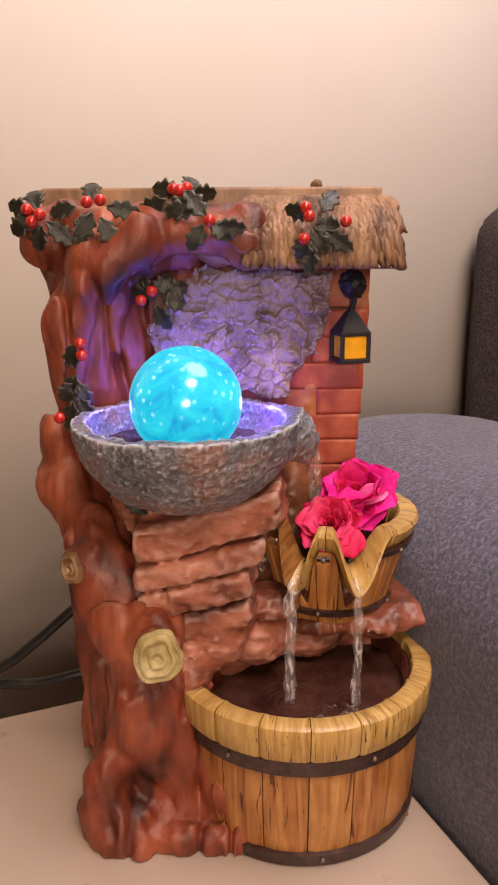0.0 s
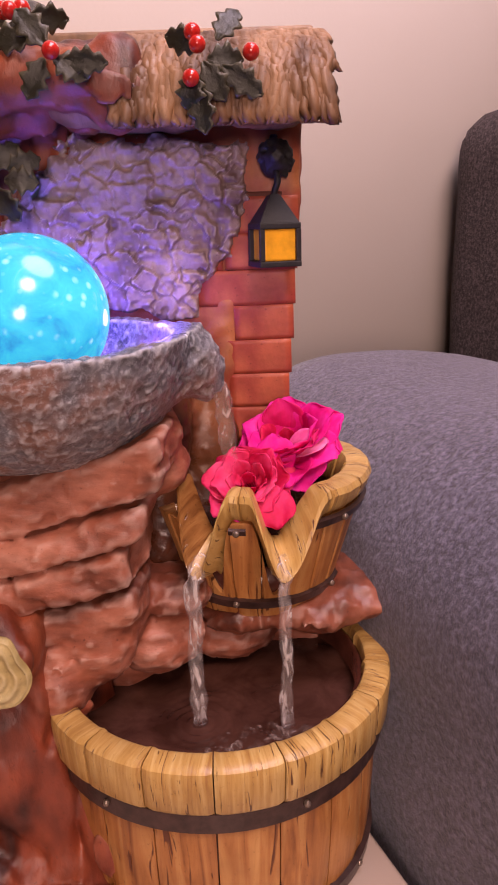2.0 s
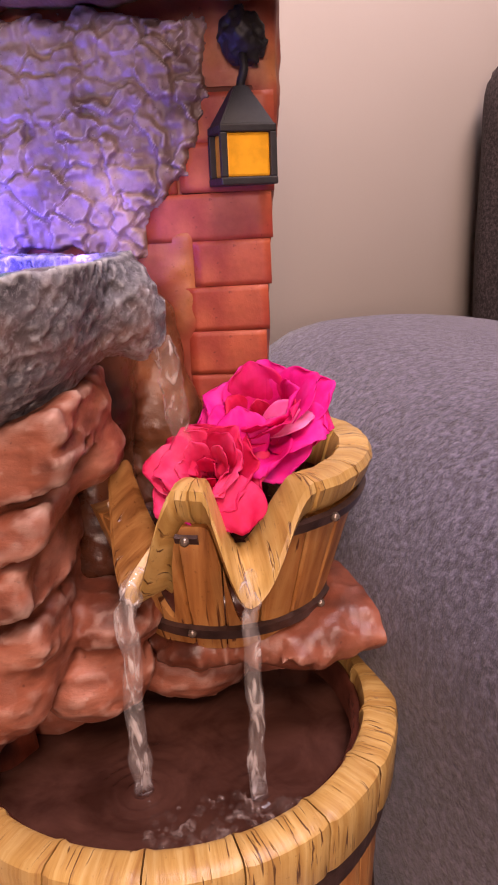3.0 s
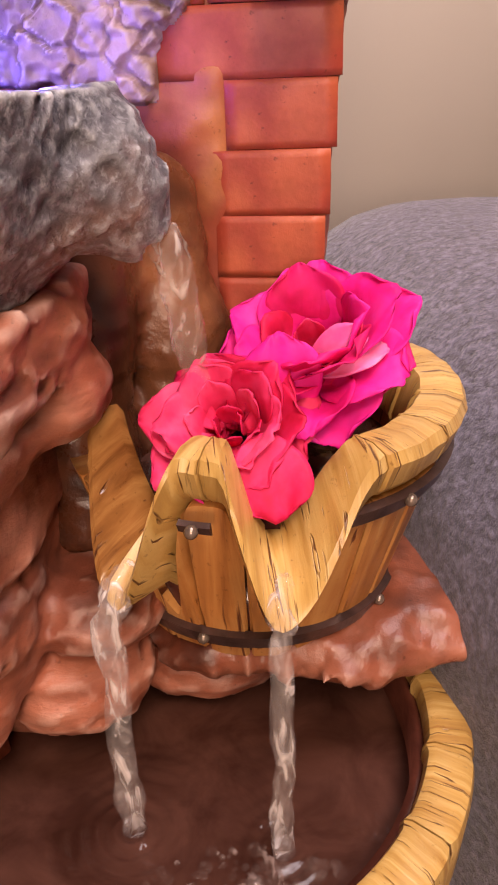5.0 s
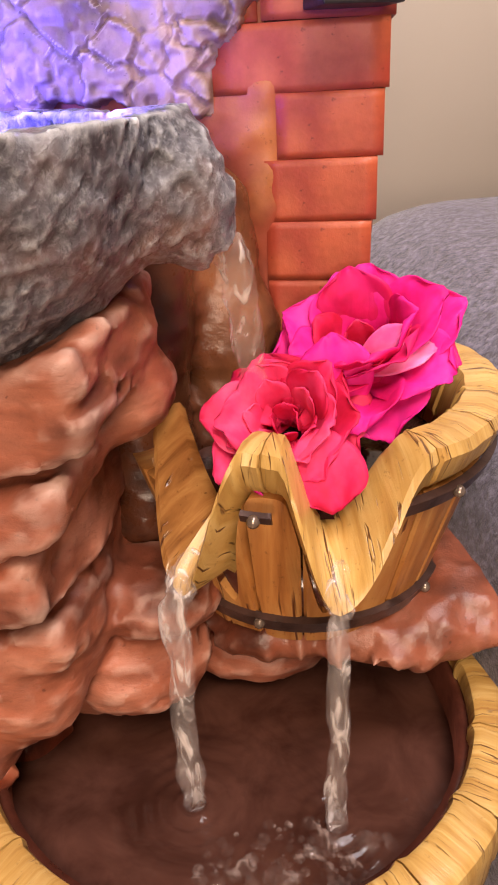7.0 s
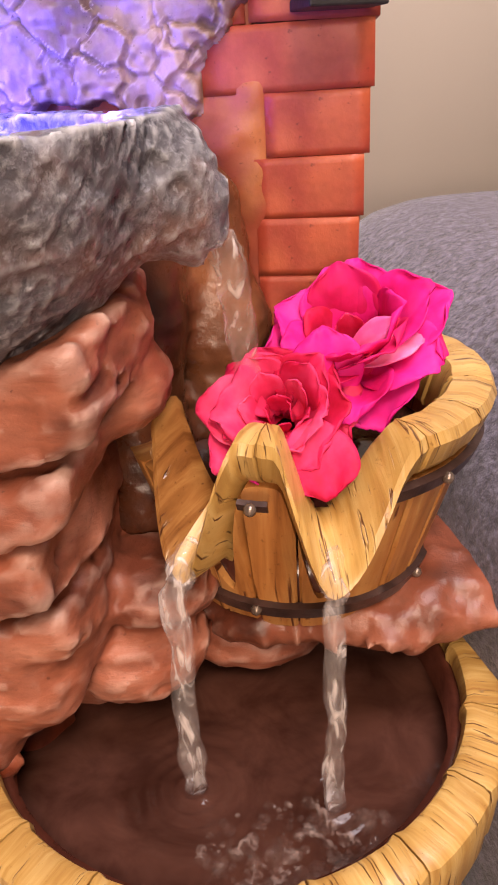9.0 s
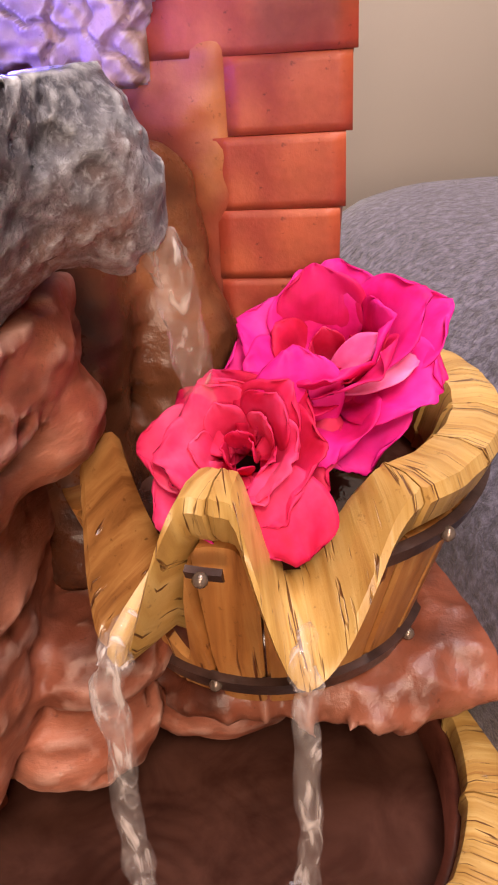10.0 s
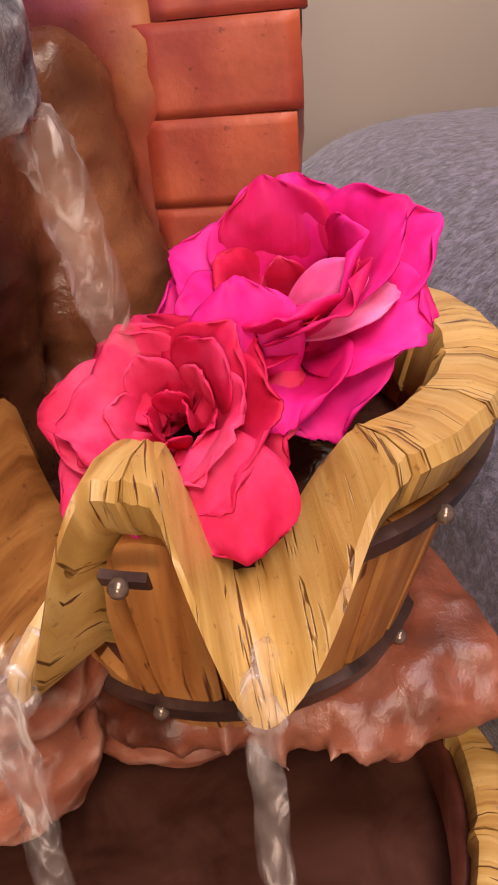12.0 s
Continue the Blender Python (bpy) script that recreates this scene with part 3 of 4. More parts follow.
def wall_field(p):
    p = (p[0] - 0.0025 - 0.058 * (p[2] - 0.335), p[1] - 0.007, p[2])
    f = block(p, (0.018, 0.512, 0.185), (0.0625, 0.0185, 0.185), 0.006)
    f = melt(f, block(p, (0.030, 0.506, 0.332), (0.051, 0.0130, 0.032), 0.005), 0.004)
    f = melt(f, block(p, (0.0325, 0.5022, 0.230), (0.0190, 0.0120, 0.042), 0.005), 0.008)
    return f + 0.0012 * lump(p, (60, 60, 60)) + 0.0006 * lump(p, (180, 180, 180))


cottage = part("cottage_wall", cast("cottage_wall", (-0.05, 0.485, 0.001), (0.095, 0.548, 0.375), 0.0016, wall_field), WALLRED, fountain, "brick-red plastered cottage wall")


def patch_field(n_u, n_v):
    """Flaking plaster: a relief of cracked plates on the wall, thin at its ragged border."""
    rng = np.random.RandomState(3)
    seeds = rng.rand(95, 2) * (0.135, 0.105) + (-0.074, 0.250)
    level = rng.rand(95)
    xs, zs = np.linspace(-0.072, 0.060, n_u), np.linspace(0.255, 0.352, n_v)
    x, z = np.meshgrid(xs, zs, indexing="ij")
    q = (x, x * 0, z)
    wx = x + 0.0030 * lump(q, (140, 1, 140)) + 0.0015 * lump(q, (330, 1, 330))
    wz = z + 0.0030 * lump(q, (150, 1, 130)) + 0.0015 * lump(q, (310, 1, 350))
    d = np.sqrt((wx[..., None] - seeds[:, 0]) ** 2 + 1.4 * (wz[..., None] - seeds[:, 1]) ** 2)
    order = np.argsort(d, axis=2)[..., :2]
    d1, d2 = np.take_along_axis(d, order[..., :1], 2)[..., 0], np.take_along_axis(d, order[..., 1:], 2)[..., 0]
    plate = np.clip((d2 - d1) / 0.0011, 0, 1)
    right = 0.056 - 0.25 * np.maximum(0.325 - z, 0) - 0.55 * np.maximum(0.290 - z, 0)
    border = np.minimum.reduce([right - wx, wx + 0.064 - 0.9 * np.maximum(z - 0.31, 0), wz - 0.262, 0.347 - wz])
    border = border + 0.0050 * lump(q, (65, 1, 65)) + 0.0025 * lump(q, (150, 1, 150))
    edge = np.clip(border / 0.004, -1, 1)
    hgt = 0.0005 + edge * 0.0010 + plate * (0.0012 + 0.0042 * level[order[..., 0]]) * (edge > 0) + 0.0008 * lump(q, (420, 1, 420)) + 0.0010 * lump(q, (170, 1, 200))
    hgt = np.where(border > -0.0012, hgt, -0.008)
    y = 0.4960 - hgt
    g = np.stack([x, y, z], -1)
    return g


g = patch_field(190, 140)
ids = np.arange(190 * 140).reshape(190, 140)
quads = np.stack([ids[:-1, :-1], ids[1:, :-1], ids[1:, 1:], ids[:-1, 1:]], -1).reshape(-1, 4)
front = g.reshape(-1, 3)
part("plaster_patch", as_mesh("plaster_patch", np.r_[front], quads), PATCH, cottage, "cracked flaking grey plaster patch")

# glass ball and stone bowl
BOWL = Vector((-0.034, 0.416, 0.0))


def bowl_field(p):
    q = (p[0] + 0.0016 * lump(p, (70, 70, 70)), p[1] + 0.0016 * lump(p, (66, 74, 70)), p[2])
    f = ellipsoid(q, (BOWL.x, BOWL.y, 0.2650), (0.0668, 0.0668, 0.0570))
    spout = chain(q, [((-0.004, 0.4190, 0.2500), 0.0165), ((0.016, 0.4235, 0.2530), 0.0145), ((0.0290, 0.4265, 0.2525), 0.0125),
                      ((0.0350, 0.4290, 0.2455), 0.0098), ((0.0370, 0.4305, 0.2395), 0.0072)], 0.006)
    f = melt(f, spout, 0.010)
    f = np.maximum(f, q[2] - 0.2645 - 0.10 * np.maximum(q[0] - 0.010, 0))
    # the water hole under the lip
    f = np.maximum(f, -capsule(p, (0.0375, 0.4310, 0.2375), (0.047, 0.4350, 0.2310), 0.0044, 0.0050))
    # the hollow for the ball
    f = np.maximum(f, -ellipsoid(q, (BOWL.x - 0.001, BOWL.y, 0.2670), (0.0575, 0.0575, 0.0420)))
    pits = np.maximum(lump(p, (190, 190, 230)), 0) + 0.7 * np.maximum(lump(p, (370, 370, 420)), 0)
    return f + 0.0012 * pits + 0.0009 * lump(p, (48, 48, 60)) + 0.0005 * lump(p, (600, 600, 600))


bowl = part("bowl", cast("bowl", (-0.108, 0.342, 0.204), (0.052, 0.490, 0.272), 0.0011, bowl_field), STONE, fountain, "rough grey stone bowl with a pouring lip")


def disc(name, centre, radius, rings=14, segs=72, wave=0.0, squash=1.0, drops=()):
    verts, faces = [Vector(centre)], []
    for r in range(1, rings + 1):
        for s in range(segs):
            a = 2 * math.pi * s / segs
            x, y = radius * r / rings * math.cos(a), radius * squash * r / rings * math.sin(a)
            z = wave * noise.noise(Vector((centre[0] + x, centre[1] + y, 0)) * 70)
            for sx, sy in drops:
                q = math.hypot(centre[0] + x - sx, centre[1] + y - sy)
                z += 0.0011 * math.cos(q * 1300) * math.exp(-q / 0.011)
            verts.append(Vector((centre[0] + x, centre[1] + y, centre[2] + z)))
    for s in range(segs):
        faces.append((0, 1 + s, 1 + (s + 1) % segs))
    for r in range(rings - 1):
        for s in range(segs):
            a, b2 = 1 + r * segs + s, 1 + r * segs + (s + 1) % segs
            faces.append((a, a + segs, b2 + segs, b2))
    return as_mesh(name, verts, faces)


part("bowl_water", disc("bowl_water", (BOWL.x, BOWL.y, 0.2480), 0.0535, wave=0.0012), POOL, bowl, "shallow water in the bowl")
glass_ball = tagged(part("glass_ball", ball_mesh("glass_ball", 0.0328, 64, 40), BALL, None, "", pose(-0.034, 0.413, 0.2740)),
                    "cyan glowing crackle glass ball in the stone bowl", "glass ball")

# barrels
def staves(name, parent, centre, material, profile, bounds, gap, steps=5, label=""):
    """Barrel pieces between the given angles, each built round its own middle and turned into place; alike pieces share a mesh."""
    shared = {}
    for a0, a1 in zip(bounds, bounds[1:]):
        mid, half = (a0 + a1) / 2, (a1 - a0) / 2
        loops = []
        for i in range(steps + 1):
            t = -1 + 2 * i / steps
            th = mid + half * t
            loops.append((t, th, profile(th)))
        key = tuple(round(c, 5) for _, _, l in loops for rz in l for c in rz) + (round(half, 4),)
        if key not in shared:
            verts, faces = [], []
            k = len(loops[0][2])
            for t, th, loop in loops:
                rel = radians(half * t)
                tuck = 0.0008 if abs(t) > 0.99 else 0.0
                for r, z in loop:
                    rr = r - tuck
                    y = rr * math.sin(rel) - math.copysign(gap, t) * (abs(t) > 0.99)
                    verts.append((rr * math.cos(rel), y, z))
            for i in range(steps):
                for j in range(k):
                    a, b2 = i * k + j, i * k + (j + 1) % k
                    faces.append((a, a + k, b2 + k, b2))
            faces.append(tuple(range(k)))
            faces.append(tuple(steps * k + j for j in range(k))[::-1])
            bm = bmesh.new()
            vs = [bm.verts.new(v) for v in verts]
            for f in faces:
                bm.faces.new([vs[i] for i in f])
            shared[key] = bm_mesh(name, bm)
            shared[key].set_sharp_from_angle(angle=radians(38))
        part(name, shared[key], material, parent, label, Matrix.Translation(centre) @ pose(0, 0, 0, 0, 0, mid))


def hoop(name, parent, centre, radius, z0, z1, thick, a0, a1, taper=0.0):
    n, verts, faces = max(8, int((a1 - a0) / 3)), [], []
    for i in range(n + 1):
        a = radians(a0 + (a1 - a0) * i / n)
        for r, z in ((radius, z0), (radius + thick, z0 + 0.0008), (radius + thick + taper, z1 - 0.0008), (radius + taper, z1)):
            w = 0.0004 * noise.noise(Vector((a * 6, z * 80, 3)))
            verts.append((centre[0] + (r + w) * math.cos(a), centre[1] + (r + w) * math.sin(a), z + w))
    for i in range(n):
        for k in range(4):
            a, b2 = i * 4 + k, i * 4 + (k + 1) % 4
            faces.append((a, b2, b2 + 4, a + 4))
    faces += [(3, 2, 1, 0), tuple(n * 4 + k for k in range(4))]
    return part(name, as_mesh(name, verts, faces, False), HOOP, parent, "dark painted iron hoop")


RIVET_MESH = ball_mesh("rivet", 0.0018, 10, 6)


def rivets(parent, centre, radius, z, angles):
    for a in angles:
        part("rivet", RIVET_MESH, RIVET, parent, "", Matrix.Translation((centre[0] + radius * math.cos(radians(a)), centre[1] + radius * math.sin(radians(a)), z)))


BIG = (0.0350, 0.4360, 0.0)


def cup(name, centre, r0, r1, z0, z1, label, parent, floor_z):
    bm = bmesh.new()
    n = 64
    rows = []
    for r, z in ((r0, z0), (r1, z1), (r1 - 0.004, z1), (r0 - 0.004, floor_z)):
        rows.append([bm.verts.new((centre[0] + r * math.cos(2 * math.pi * i / n), centre[1] + r * math.sin(2 * math.pi * i / n), z)) for i in range(n)])
    for a, b2 in zip(rows, rows[1:]):
        for i in range(n):
            bm.faces.new((a[i], a[(i + 1) % n], b2[(i + 1) % n], b2[i]))
    bm.faces.new(rows[-1])
    bm.faces.new(rows[0][::-1])
    return part(name, bm_mesh(name, bm), INNER, parent, label)


big_barrel = cup("lower_barrel", BIG, 0.0725, 0.0742, 0.002, 0.094, "large ochre half barrel that catches the water", fountain, 0.02)
small_at = (0.0572, 0.4700, 0.0)


def wobble(a, z):
    return 0.0006 * noise.noise(Vector((a * 0.13, z * 50, 1.7)))


def body_profile(a):
    return [(0.0758, 0.003), (0.0778, 0.020), (0.0792, 0.045), (0.0798, 0.070), (0.0730, 0.072), (0.0710, 0.003)]


def rim_profile(a):
    return [(0.0790, 0.0765), (0.0835, 0.0772), (0.0856, 0.0800), (0.0866, 0.0960), (0.0860, 0.0990), (0.0842, 0.1003), (0.0762, 0.1012), (0.0742, 0.1002), (0.0732, 0.0978), (0.0728, 0.0765)]


staves("stave", big_barrel, BIG, WOOD, body_profile, [-148.5 + 20 * i for i in range(10)], 0.00035)
staves("rim_block", big_barrel, BIG, RIMWOOD, rim_profile, [-148.5 + 20 * i for i in range(10)], 0.0003, 10, "pale worn rim block")
hoop("hoop", big_barrel, BIG, 0.0796, 0.0662, 0.0772, 0.0030, -150, 52)
hoop("hoop", big_barrel, BIG, 0.0752, 0.0006, 0.0100, 0.0030, -128, 52, 0.001)
rivets(big_barrel, BIG, 0.0832, 0.0725, (-123, -61, -5))
rivets(big_barrel, BIG, 0.0785, 0.0055, (-82, -30))
part("pool_water", disc("pool_water", (BIG[0], BIG[1], 0.081), 0.0734, 60, 160, 0.0016, 1.0, ((0.0275, 0.406), (0.069, 0.404))), POOL, big_barrel, "brown rippling water in the large barrel")

small_barrel = cup("upper_barrel", small_at, 0.0360, 0.0430, 0.122, 0.150, "small ochre half barrel with two pouring notches", fountain, 0.140)


def notch(a):
    """0 on the rim, 1 at the foot of a pouring notch."""
    low = 0.0
    for mid, left, right in ((-115.5, 21.0, 10.5), (-79.8, 13.0, 24.0)):
        t = (mid - a) / left if a < mid else (a - mid) / right
        if t < 1:
            low = max(low, 1 - 0.30 * t ** 1.4 - 0.70 * (0.5 - 0.5 * math.cos(math.pi * t)))
    return low


def small_radius(z):
    return 0.0378 + 0.0152 * (z - 0.122) / 0.052


def peak_of(a):
    return math.exp(-((a + 98.8) / 8.0) ** 4)


def small_body(a):
    v = notch(a)
    tuck = 0.0070 * peak_of(a)
    top = 0.1885 - 0.0400 * v
    zt = max(top - 0.0135, 0.128)
    return [(small_radius(0.122), 0.122), (small_radius(0.14), 0.14) if zt > 0.142 else (small_radius(0.126), 0.126), (small_radius(zt) - tuck, zt), (small_radius(zt) - 0.008 - tuck, zt + 0.001), (0.031, 0.124)]


def small_rim(a):
    v = notch(a)
    peak = peak_of(a)
    arm = min(1.0, max(0.0, (-121.0 - a) / 16.0))
    out = 0.0586 + 0.0070 * v - 0.0060 * peak - 0.0075 * arm + wobble(a, 1)
    top = 0.1905 - 0.0335 * v + 0.0060 * arm + wobble(a, 2)
    low = top - 0.0130 + 0.0050 * v
    inner_top = top + 0.0090 * v
    base = small_radius(low) - 0.0005 - 0.006 * peak
    return [(base, low), (out - 0.0024, low + 0.003), (out, top - 0.0035), (out - 0.0014, top - 0.0006), (out - 0.0060, top + 0.0006 + 0.002 * v),
            (out - 0.0125 - 0.006 * v + 0.0055 * arm, inner_top), (out - 0.0140 - 0.010 * v + 0.0055 * arm, inner_top - 0.0025 + 0.003 * v), (min(0.0410, base - 0.004), low - 0.002), (min(0.0415, base - 0.003), low - 0.004)]


staves("stave", small_barrel, small_at, WOOD, small_body, [-160 + 18 * i for i in range(15)], 0.0003, 12)
staves("rim_block", small_barrel, small_at, WETWOOD, small_rim, [-135, -119], 0.0, 14, "wet brown rim piece beside the rock")
staves("rim_block", small_barrel, small_at, RIMWOOD, small_rim, [-119, -98.8, -53, -31, -9, 13, 35, 57, 80, 104], 0.0002, 26, "pale worn rim piece shaped into a spout")
hoop("hoop", small_barrel, small_at, 0.0528, 0.1710, 0.1765, 0.0022, -63, 100, 0.0014)
hoop("hoop", small_barrel, small_at, 0.0528, 0.1715, 0.1755, 0.0014, -104, -95.5, 0.0010)
hoop("hoop", small_barrel, small_at, 0.0395, 0.1275, 0.1335, 0.0022, -175, 80, 0.0014)
rivets(small_barrel, small_at, 0.0562, 0.1740, (-99.8, -42.5, 14))
rivets(small_barrel, small_at, 0.0427, 0.1308, (-105, -30, 25))
part("barrel_water", disc("barrel_water", (small_at[0], small_at[1], 0.167), 0.0440, 14, 72, 0.0012), POOL, small_barrel, "dark water in the small barrel")

# bricks of the cottage corner
def brick_mesh(w, h, d, seed):
    bm = bmesh.new()
    bmesh.ops.create_cube(bm, size=1.0)
    bmesh.ops.subdivide_edges(bm, edges=bm.edges[:], cuts=7, use_grid_fill=True)
    for v in bm.verts:
        c = v.co
        blunt = sum(1 for q in c if abs(q) > 0.49) - 1
        v.co = Vector((c.x * w, c.y * d, c.z * h))
        push = 0.0008 * noise.noise(v.co * 160 + Vector((seed, 0, 0))) + 0.0005 * noise.noise(v.co * 420 + Vector((0, seed, 0)))
        v.co += Vector((math.copysign(1, c.x) * (abs(c.x) > 0.49), math.copysign(1, c.y) * (abs(c.y) > 0.49), math.copysign(1, c.z) * (abs(c.z) > 0.49))) * (push - 0.0005 * blunt)
    return bm_mesh("brick", bm)


part("mortar", rounded_box("mortar", (0.045, 0.4992, 0.17), (0.0743, 0.5370, 0.322), 0.001), MORTAR, cottage, "dark recessed mortar")
rng = random.Random(5)
for row in range(7):
    z = 0.194 + 0.018 * row
    cuts = ((0.044, 0.0757), (0.0445, 0.0770), (0.0445, 0.0783), (0.0480, 0.0796), (0.030, 0.0806), (0.026, 0.0440, 0.0813), (0.042, 0.0822))[row]
    for x0, x1 in zip(cuts, cuts[1:]):
        proud = rng.uniform(-0.0006, 0.0008)
        part("brick", brick_mesh(x1 - x0 - 0.0006, 0.0178, 0.040, 9.0 * row + 50 * x0), BRICK, cottage, "",
             Matrix.Translation(((x0 + x1) / 2 + rng.uniform(-0.0004, 0.0004), 0.5175 - proud, z + 0.009)) @ pose(0, 0, 0, rng.uniform(-0.5, 0.5), rng.uniform(-1.0, 0.3), rng.uniform(-0.8, 0.8)))

# thatched roof
def roof_line(s):
    """Ridge to eave: y, z for s from 0 to 1."""
    pts = ((0.530, 0.3880), (0.512, 0.3905), (0.490, 0.3885), (0.470, 0.3805), (0.458, 0.3690), (0.4535, 0.3500))
    u = s * (len(pts) - 1)
    k = min(int(u), len(pts) - 2)
    f = u - k
    return pts[k][0] + (pts[k + 1][0] - pts[k][0]) * f, pts[k][1] + (pts[k + 1][1] - pts[k][1]) * f


def roof_field(p):
    f = block(p, (0.028, 0.494, 0.3655), (0.064, 0.038, 0.0145), 0.016)
    return f + 0.0018 * lump(p, (130, 40, 40)) + 0.001 * lump(p, (260, 90, 90))


roof = part("roof", cast("roof", (-0.045, 0.445, 0.340), (0.110, 0.540, 0.395), 0.0015, roof_field), THATCH, fountain, "brown thatched roof with a ragged eave")


def thatch_mesh():
    rng = random.Random(11)
    verts, faces = [], []
    for i in range(720):
        x = rng.uniform(0.000, 0.0925)
        row = rng.choice((0.05, 0.2, 0.35, 0.5, 0.62, 0.74, 0.8, 0.86))
        s0 = row + rng.uniform(-0.05, 0.05)
        length = rng.uniform(0.14, 0.24)
        fan = max(0.0, x - 0.076) * rng.uniform(0.0, 0.35)
        wide = rng.uniform(0.0024, 0.0050)
        base = len(verts)
        n = 5
        for k in range(n):
            t = k / (n - 1)
            s = min(1.04, max(0.0, s0 + length * t))
            y, z = roof_line(min(s, 1.0))
            z -= max(0.0, s - 1.0) * 0.06
            xx = x + fan * t + 0.002 * math.sin(9 * t + i) * t
            drop = max(0.0, xx - 0.088) ** 2 * 26
            w = wide * (1.0 - 0.75 * t ** 2)
            lift = 0.0016 * math.sin(math.pi * t) + 0.0008
            c = Vector((xx, y - lift * s, z - drop + lift * (1 - 0.6 * s)))
            ny, nz = (-0.25 - 0.7 * s), (0.95 - 0.7 * s)
            for dx, dn in ((-1, -0.5), (-0.35, 0.8), (0.45, 0.7), (1, -0.5)):
                verts.append(c + Vector((dx * w, ny * dn * w, nz * dn * w)))
        for k in range(n - 1):
            for j in range(3):
                a = base + k * 4 + j
                faces.append((a, a + 1, a + 5, a + 4))
            faces.append((base + k * 4 + 3, base + k * 4, base + k * 4 + 4, base + k * 4 + 7))
        faces.append((base + (n - 1) * 4, base + (n - 1) * 4 + 1, base + (n - 1) * 4 + 2, base + (n - 1) * 4 + 3))
    return as_mesh("thatch_straw", verts, faces)


tagged(part("thatch_straw", thatch_mesh(), THATCH, roof, "bundled brown straw"), "", "", "", "stuff")
part("ridge_board", rounded_box("ridge_board", (-0.140, 0.520, 0.374), (0.092, 0.536, 0.4005), 0.002), THATCH, roof, "flat brown ridge board")


def lump_piece(name, centre, radii, material, parent, label):
    c = centre
    return part(name, cast(name, [c[i] - radii[i] - 0.004 for i in range(3)], [c[i] + radii[i] + 0.004 for i in range(3)], 0.0012,
                lambda p: ellipsoid(p, c, radii) + 0.0012 * lump(p, (170, 170, 170))), material, parent, label)


lump_piece("ridge_knob", (0.048, 0.528, 0.4015), (0.004, 0.005, 0.004), THATCH, roof, "")

# sawn branch ends
def sawn_end(rx, rz, m, label, material):
    n, verts, faces = 48, [(0, -0.001, 0)], []
    rings = 22
    for r in range(1, rings + 1):
        t = r / rings
        for s in range(n):
            a = 2 * math.pi * s / n
            w = 1 + 0.20 * noise.noise(Vector((math.cos(a) * 1.5, math.sin(a) * 1.5, 4)))
            y = -0.0014 + 0.0009 * math.sin(t * 17 + 1.3 * noise.noise(Vector((math.cos(a), math.sin(a), t * 2)))) + (0.003 if t > 0.93 else 0)
            verts.append((rx * t * w * math.cos(a), y, rz * t * w * math.sin(a)))
    for s in range(n):
        faces.append((0, 1 + s, 1 + (s + 1) % n))
    for r in range(rings - 1):
        for s in range(n):
            a, b2 = 1 + r * n + s, 1 + r * n + (s + 1) % n
            faces.append((a, a + n, b2 + n, b2))
    part("sawn_branch_end", as_mesh("sawn_branch_end", verts, faces), material, fountain, label, m)


sawn_end(0.0135, 0.0190, pose(-0.0490, 0.3615, 0.1385, 4, 6, 4), "pale yellow sawn branch end with rings", CUT)
sawn_end(0.0095, 0.0110, pose(-0.1045, 0.4005, 0.1755, -4, 0, -34), "small brown sawn branch end", OLDCUT)

# holly
def holly_leaf(length, width, curl):
    grid = []
    for i in range(19):
        t = i / 18
        w = width * max(0.02, math.sin(math.pi * min(1, t * 0.97 + 0.02)) ** 0.75) * (1 + 0.26 * math.cos(2 * math.pi * 3.5 * t + 0.4))
        rowp = []
        for j in range(7):
            u = -1 + j / 3
            rowp.append((u * w, length * t, 0.22 * width * abs(u) + curl * length * (t - 0.4) ** 2 - 0.12 * width * u * u + 0.04 * width * math.sin(14 * t) * abs(u)))
        grid.append(rowp)
    return sheet("holly_leaf", grid, 0.0011)


LEAVES = [holly_leaf(0.021, 0.0062, -0.35), holly_leaf(0.018, 0.0068, -0.6), holly_leaf(0.024, 0.0065, -0.2)]
BERRY_MESH = ball_mesh("berry", 0.0036, 18, 12)
rng = random.Random(21)


def sprig(leaf_spots, berry_spots, leaf_label="dark green holly leaf", scale=0.84):
    for (x, y, z, turn, tilt) in leaf_spots:
        me = rng.choice(LEAVES)
        # a leaf lies close to the face, its tip pointing along turn (0: up, 90: to the left)
        part("holly_leaf", me, LEAF, fountain, leaf_label, pose(x, y, z) @ pose(0, 0, 0, 0, -turn, 0) @ pose(0, 0, 0, 90 - tilt, 0, 0) @ pose(0, 0, 0, 0, rng.uniform(-18, 18), 0) @ Matrix.Diagonal((scale, scale, scale, 1)))
    for (x, y, z) in berry_spots:
        part("berry", BERRY_MESH, BERRY, fountain, "glossy red berry", pose(x, y, z))


sprig([(-0.124, 0.446, 0.381, 70, 10), (-0.126, 0.444, 0.378, 125, 5), (-0.120, 0.444, 0.374, 170, 0), (-0.122, 0.446, 0.384, 20, 35), (-0.116, 0.443, 0.376, -130, 0)],
      [(-0.127, 0.443, 0.383), (-0.119, 0.440, 0.380), (-0.124, 0.441, 0.376)])
sprig([(-0.088, 0.440, 0.381, 150, 0), (-0.094, 0.440, 0.380, 175, -4), (-0.080, 0.442, 0.384, -100, 10), (-0.090, 0.448, 0.389, 10, 50), (-0.098, 0.442, 0.384, 100, 10), (-0.084, 0.440, 0.378, -150, 0)],
      [(-0.092, 0.444, 0.387), (-0.084, 0.444, 0.388)])
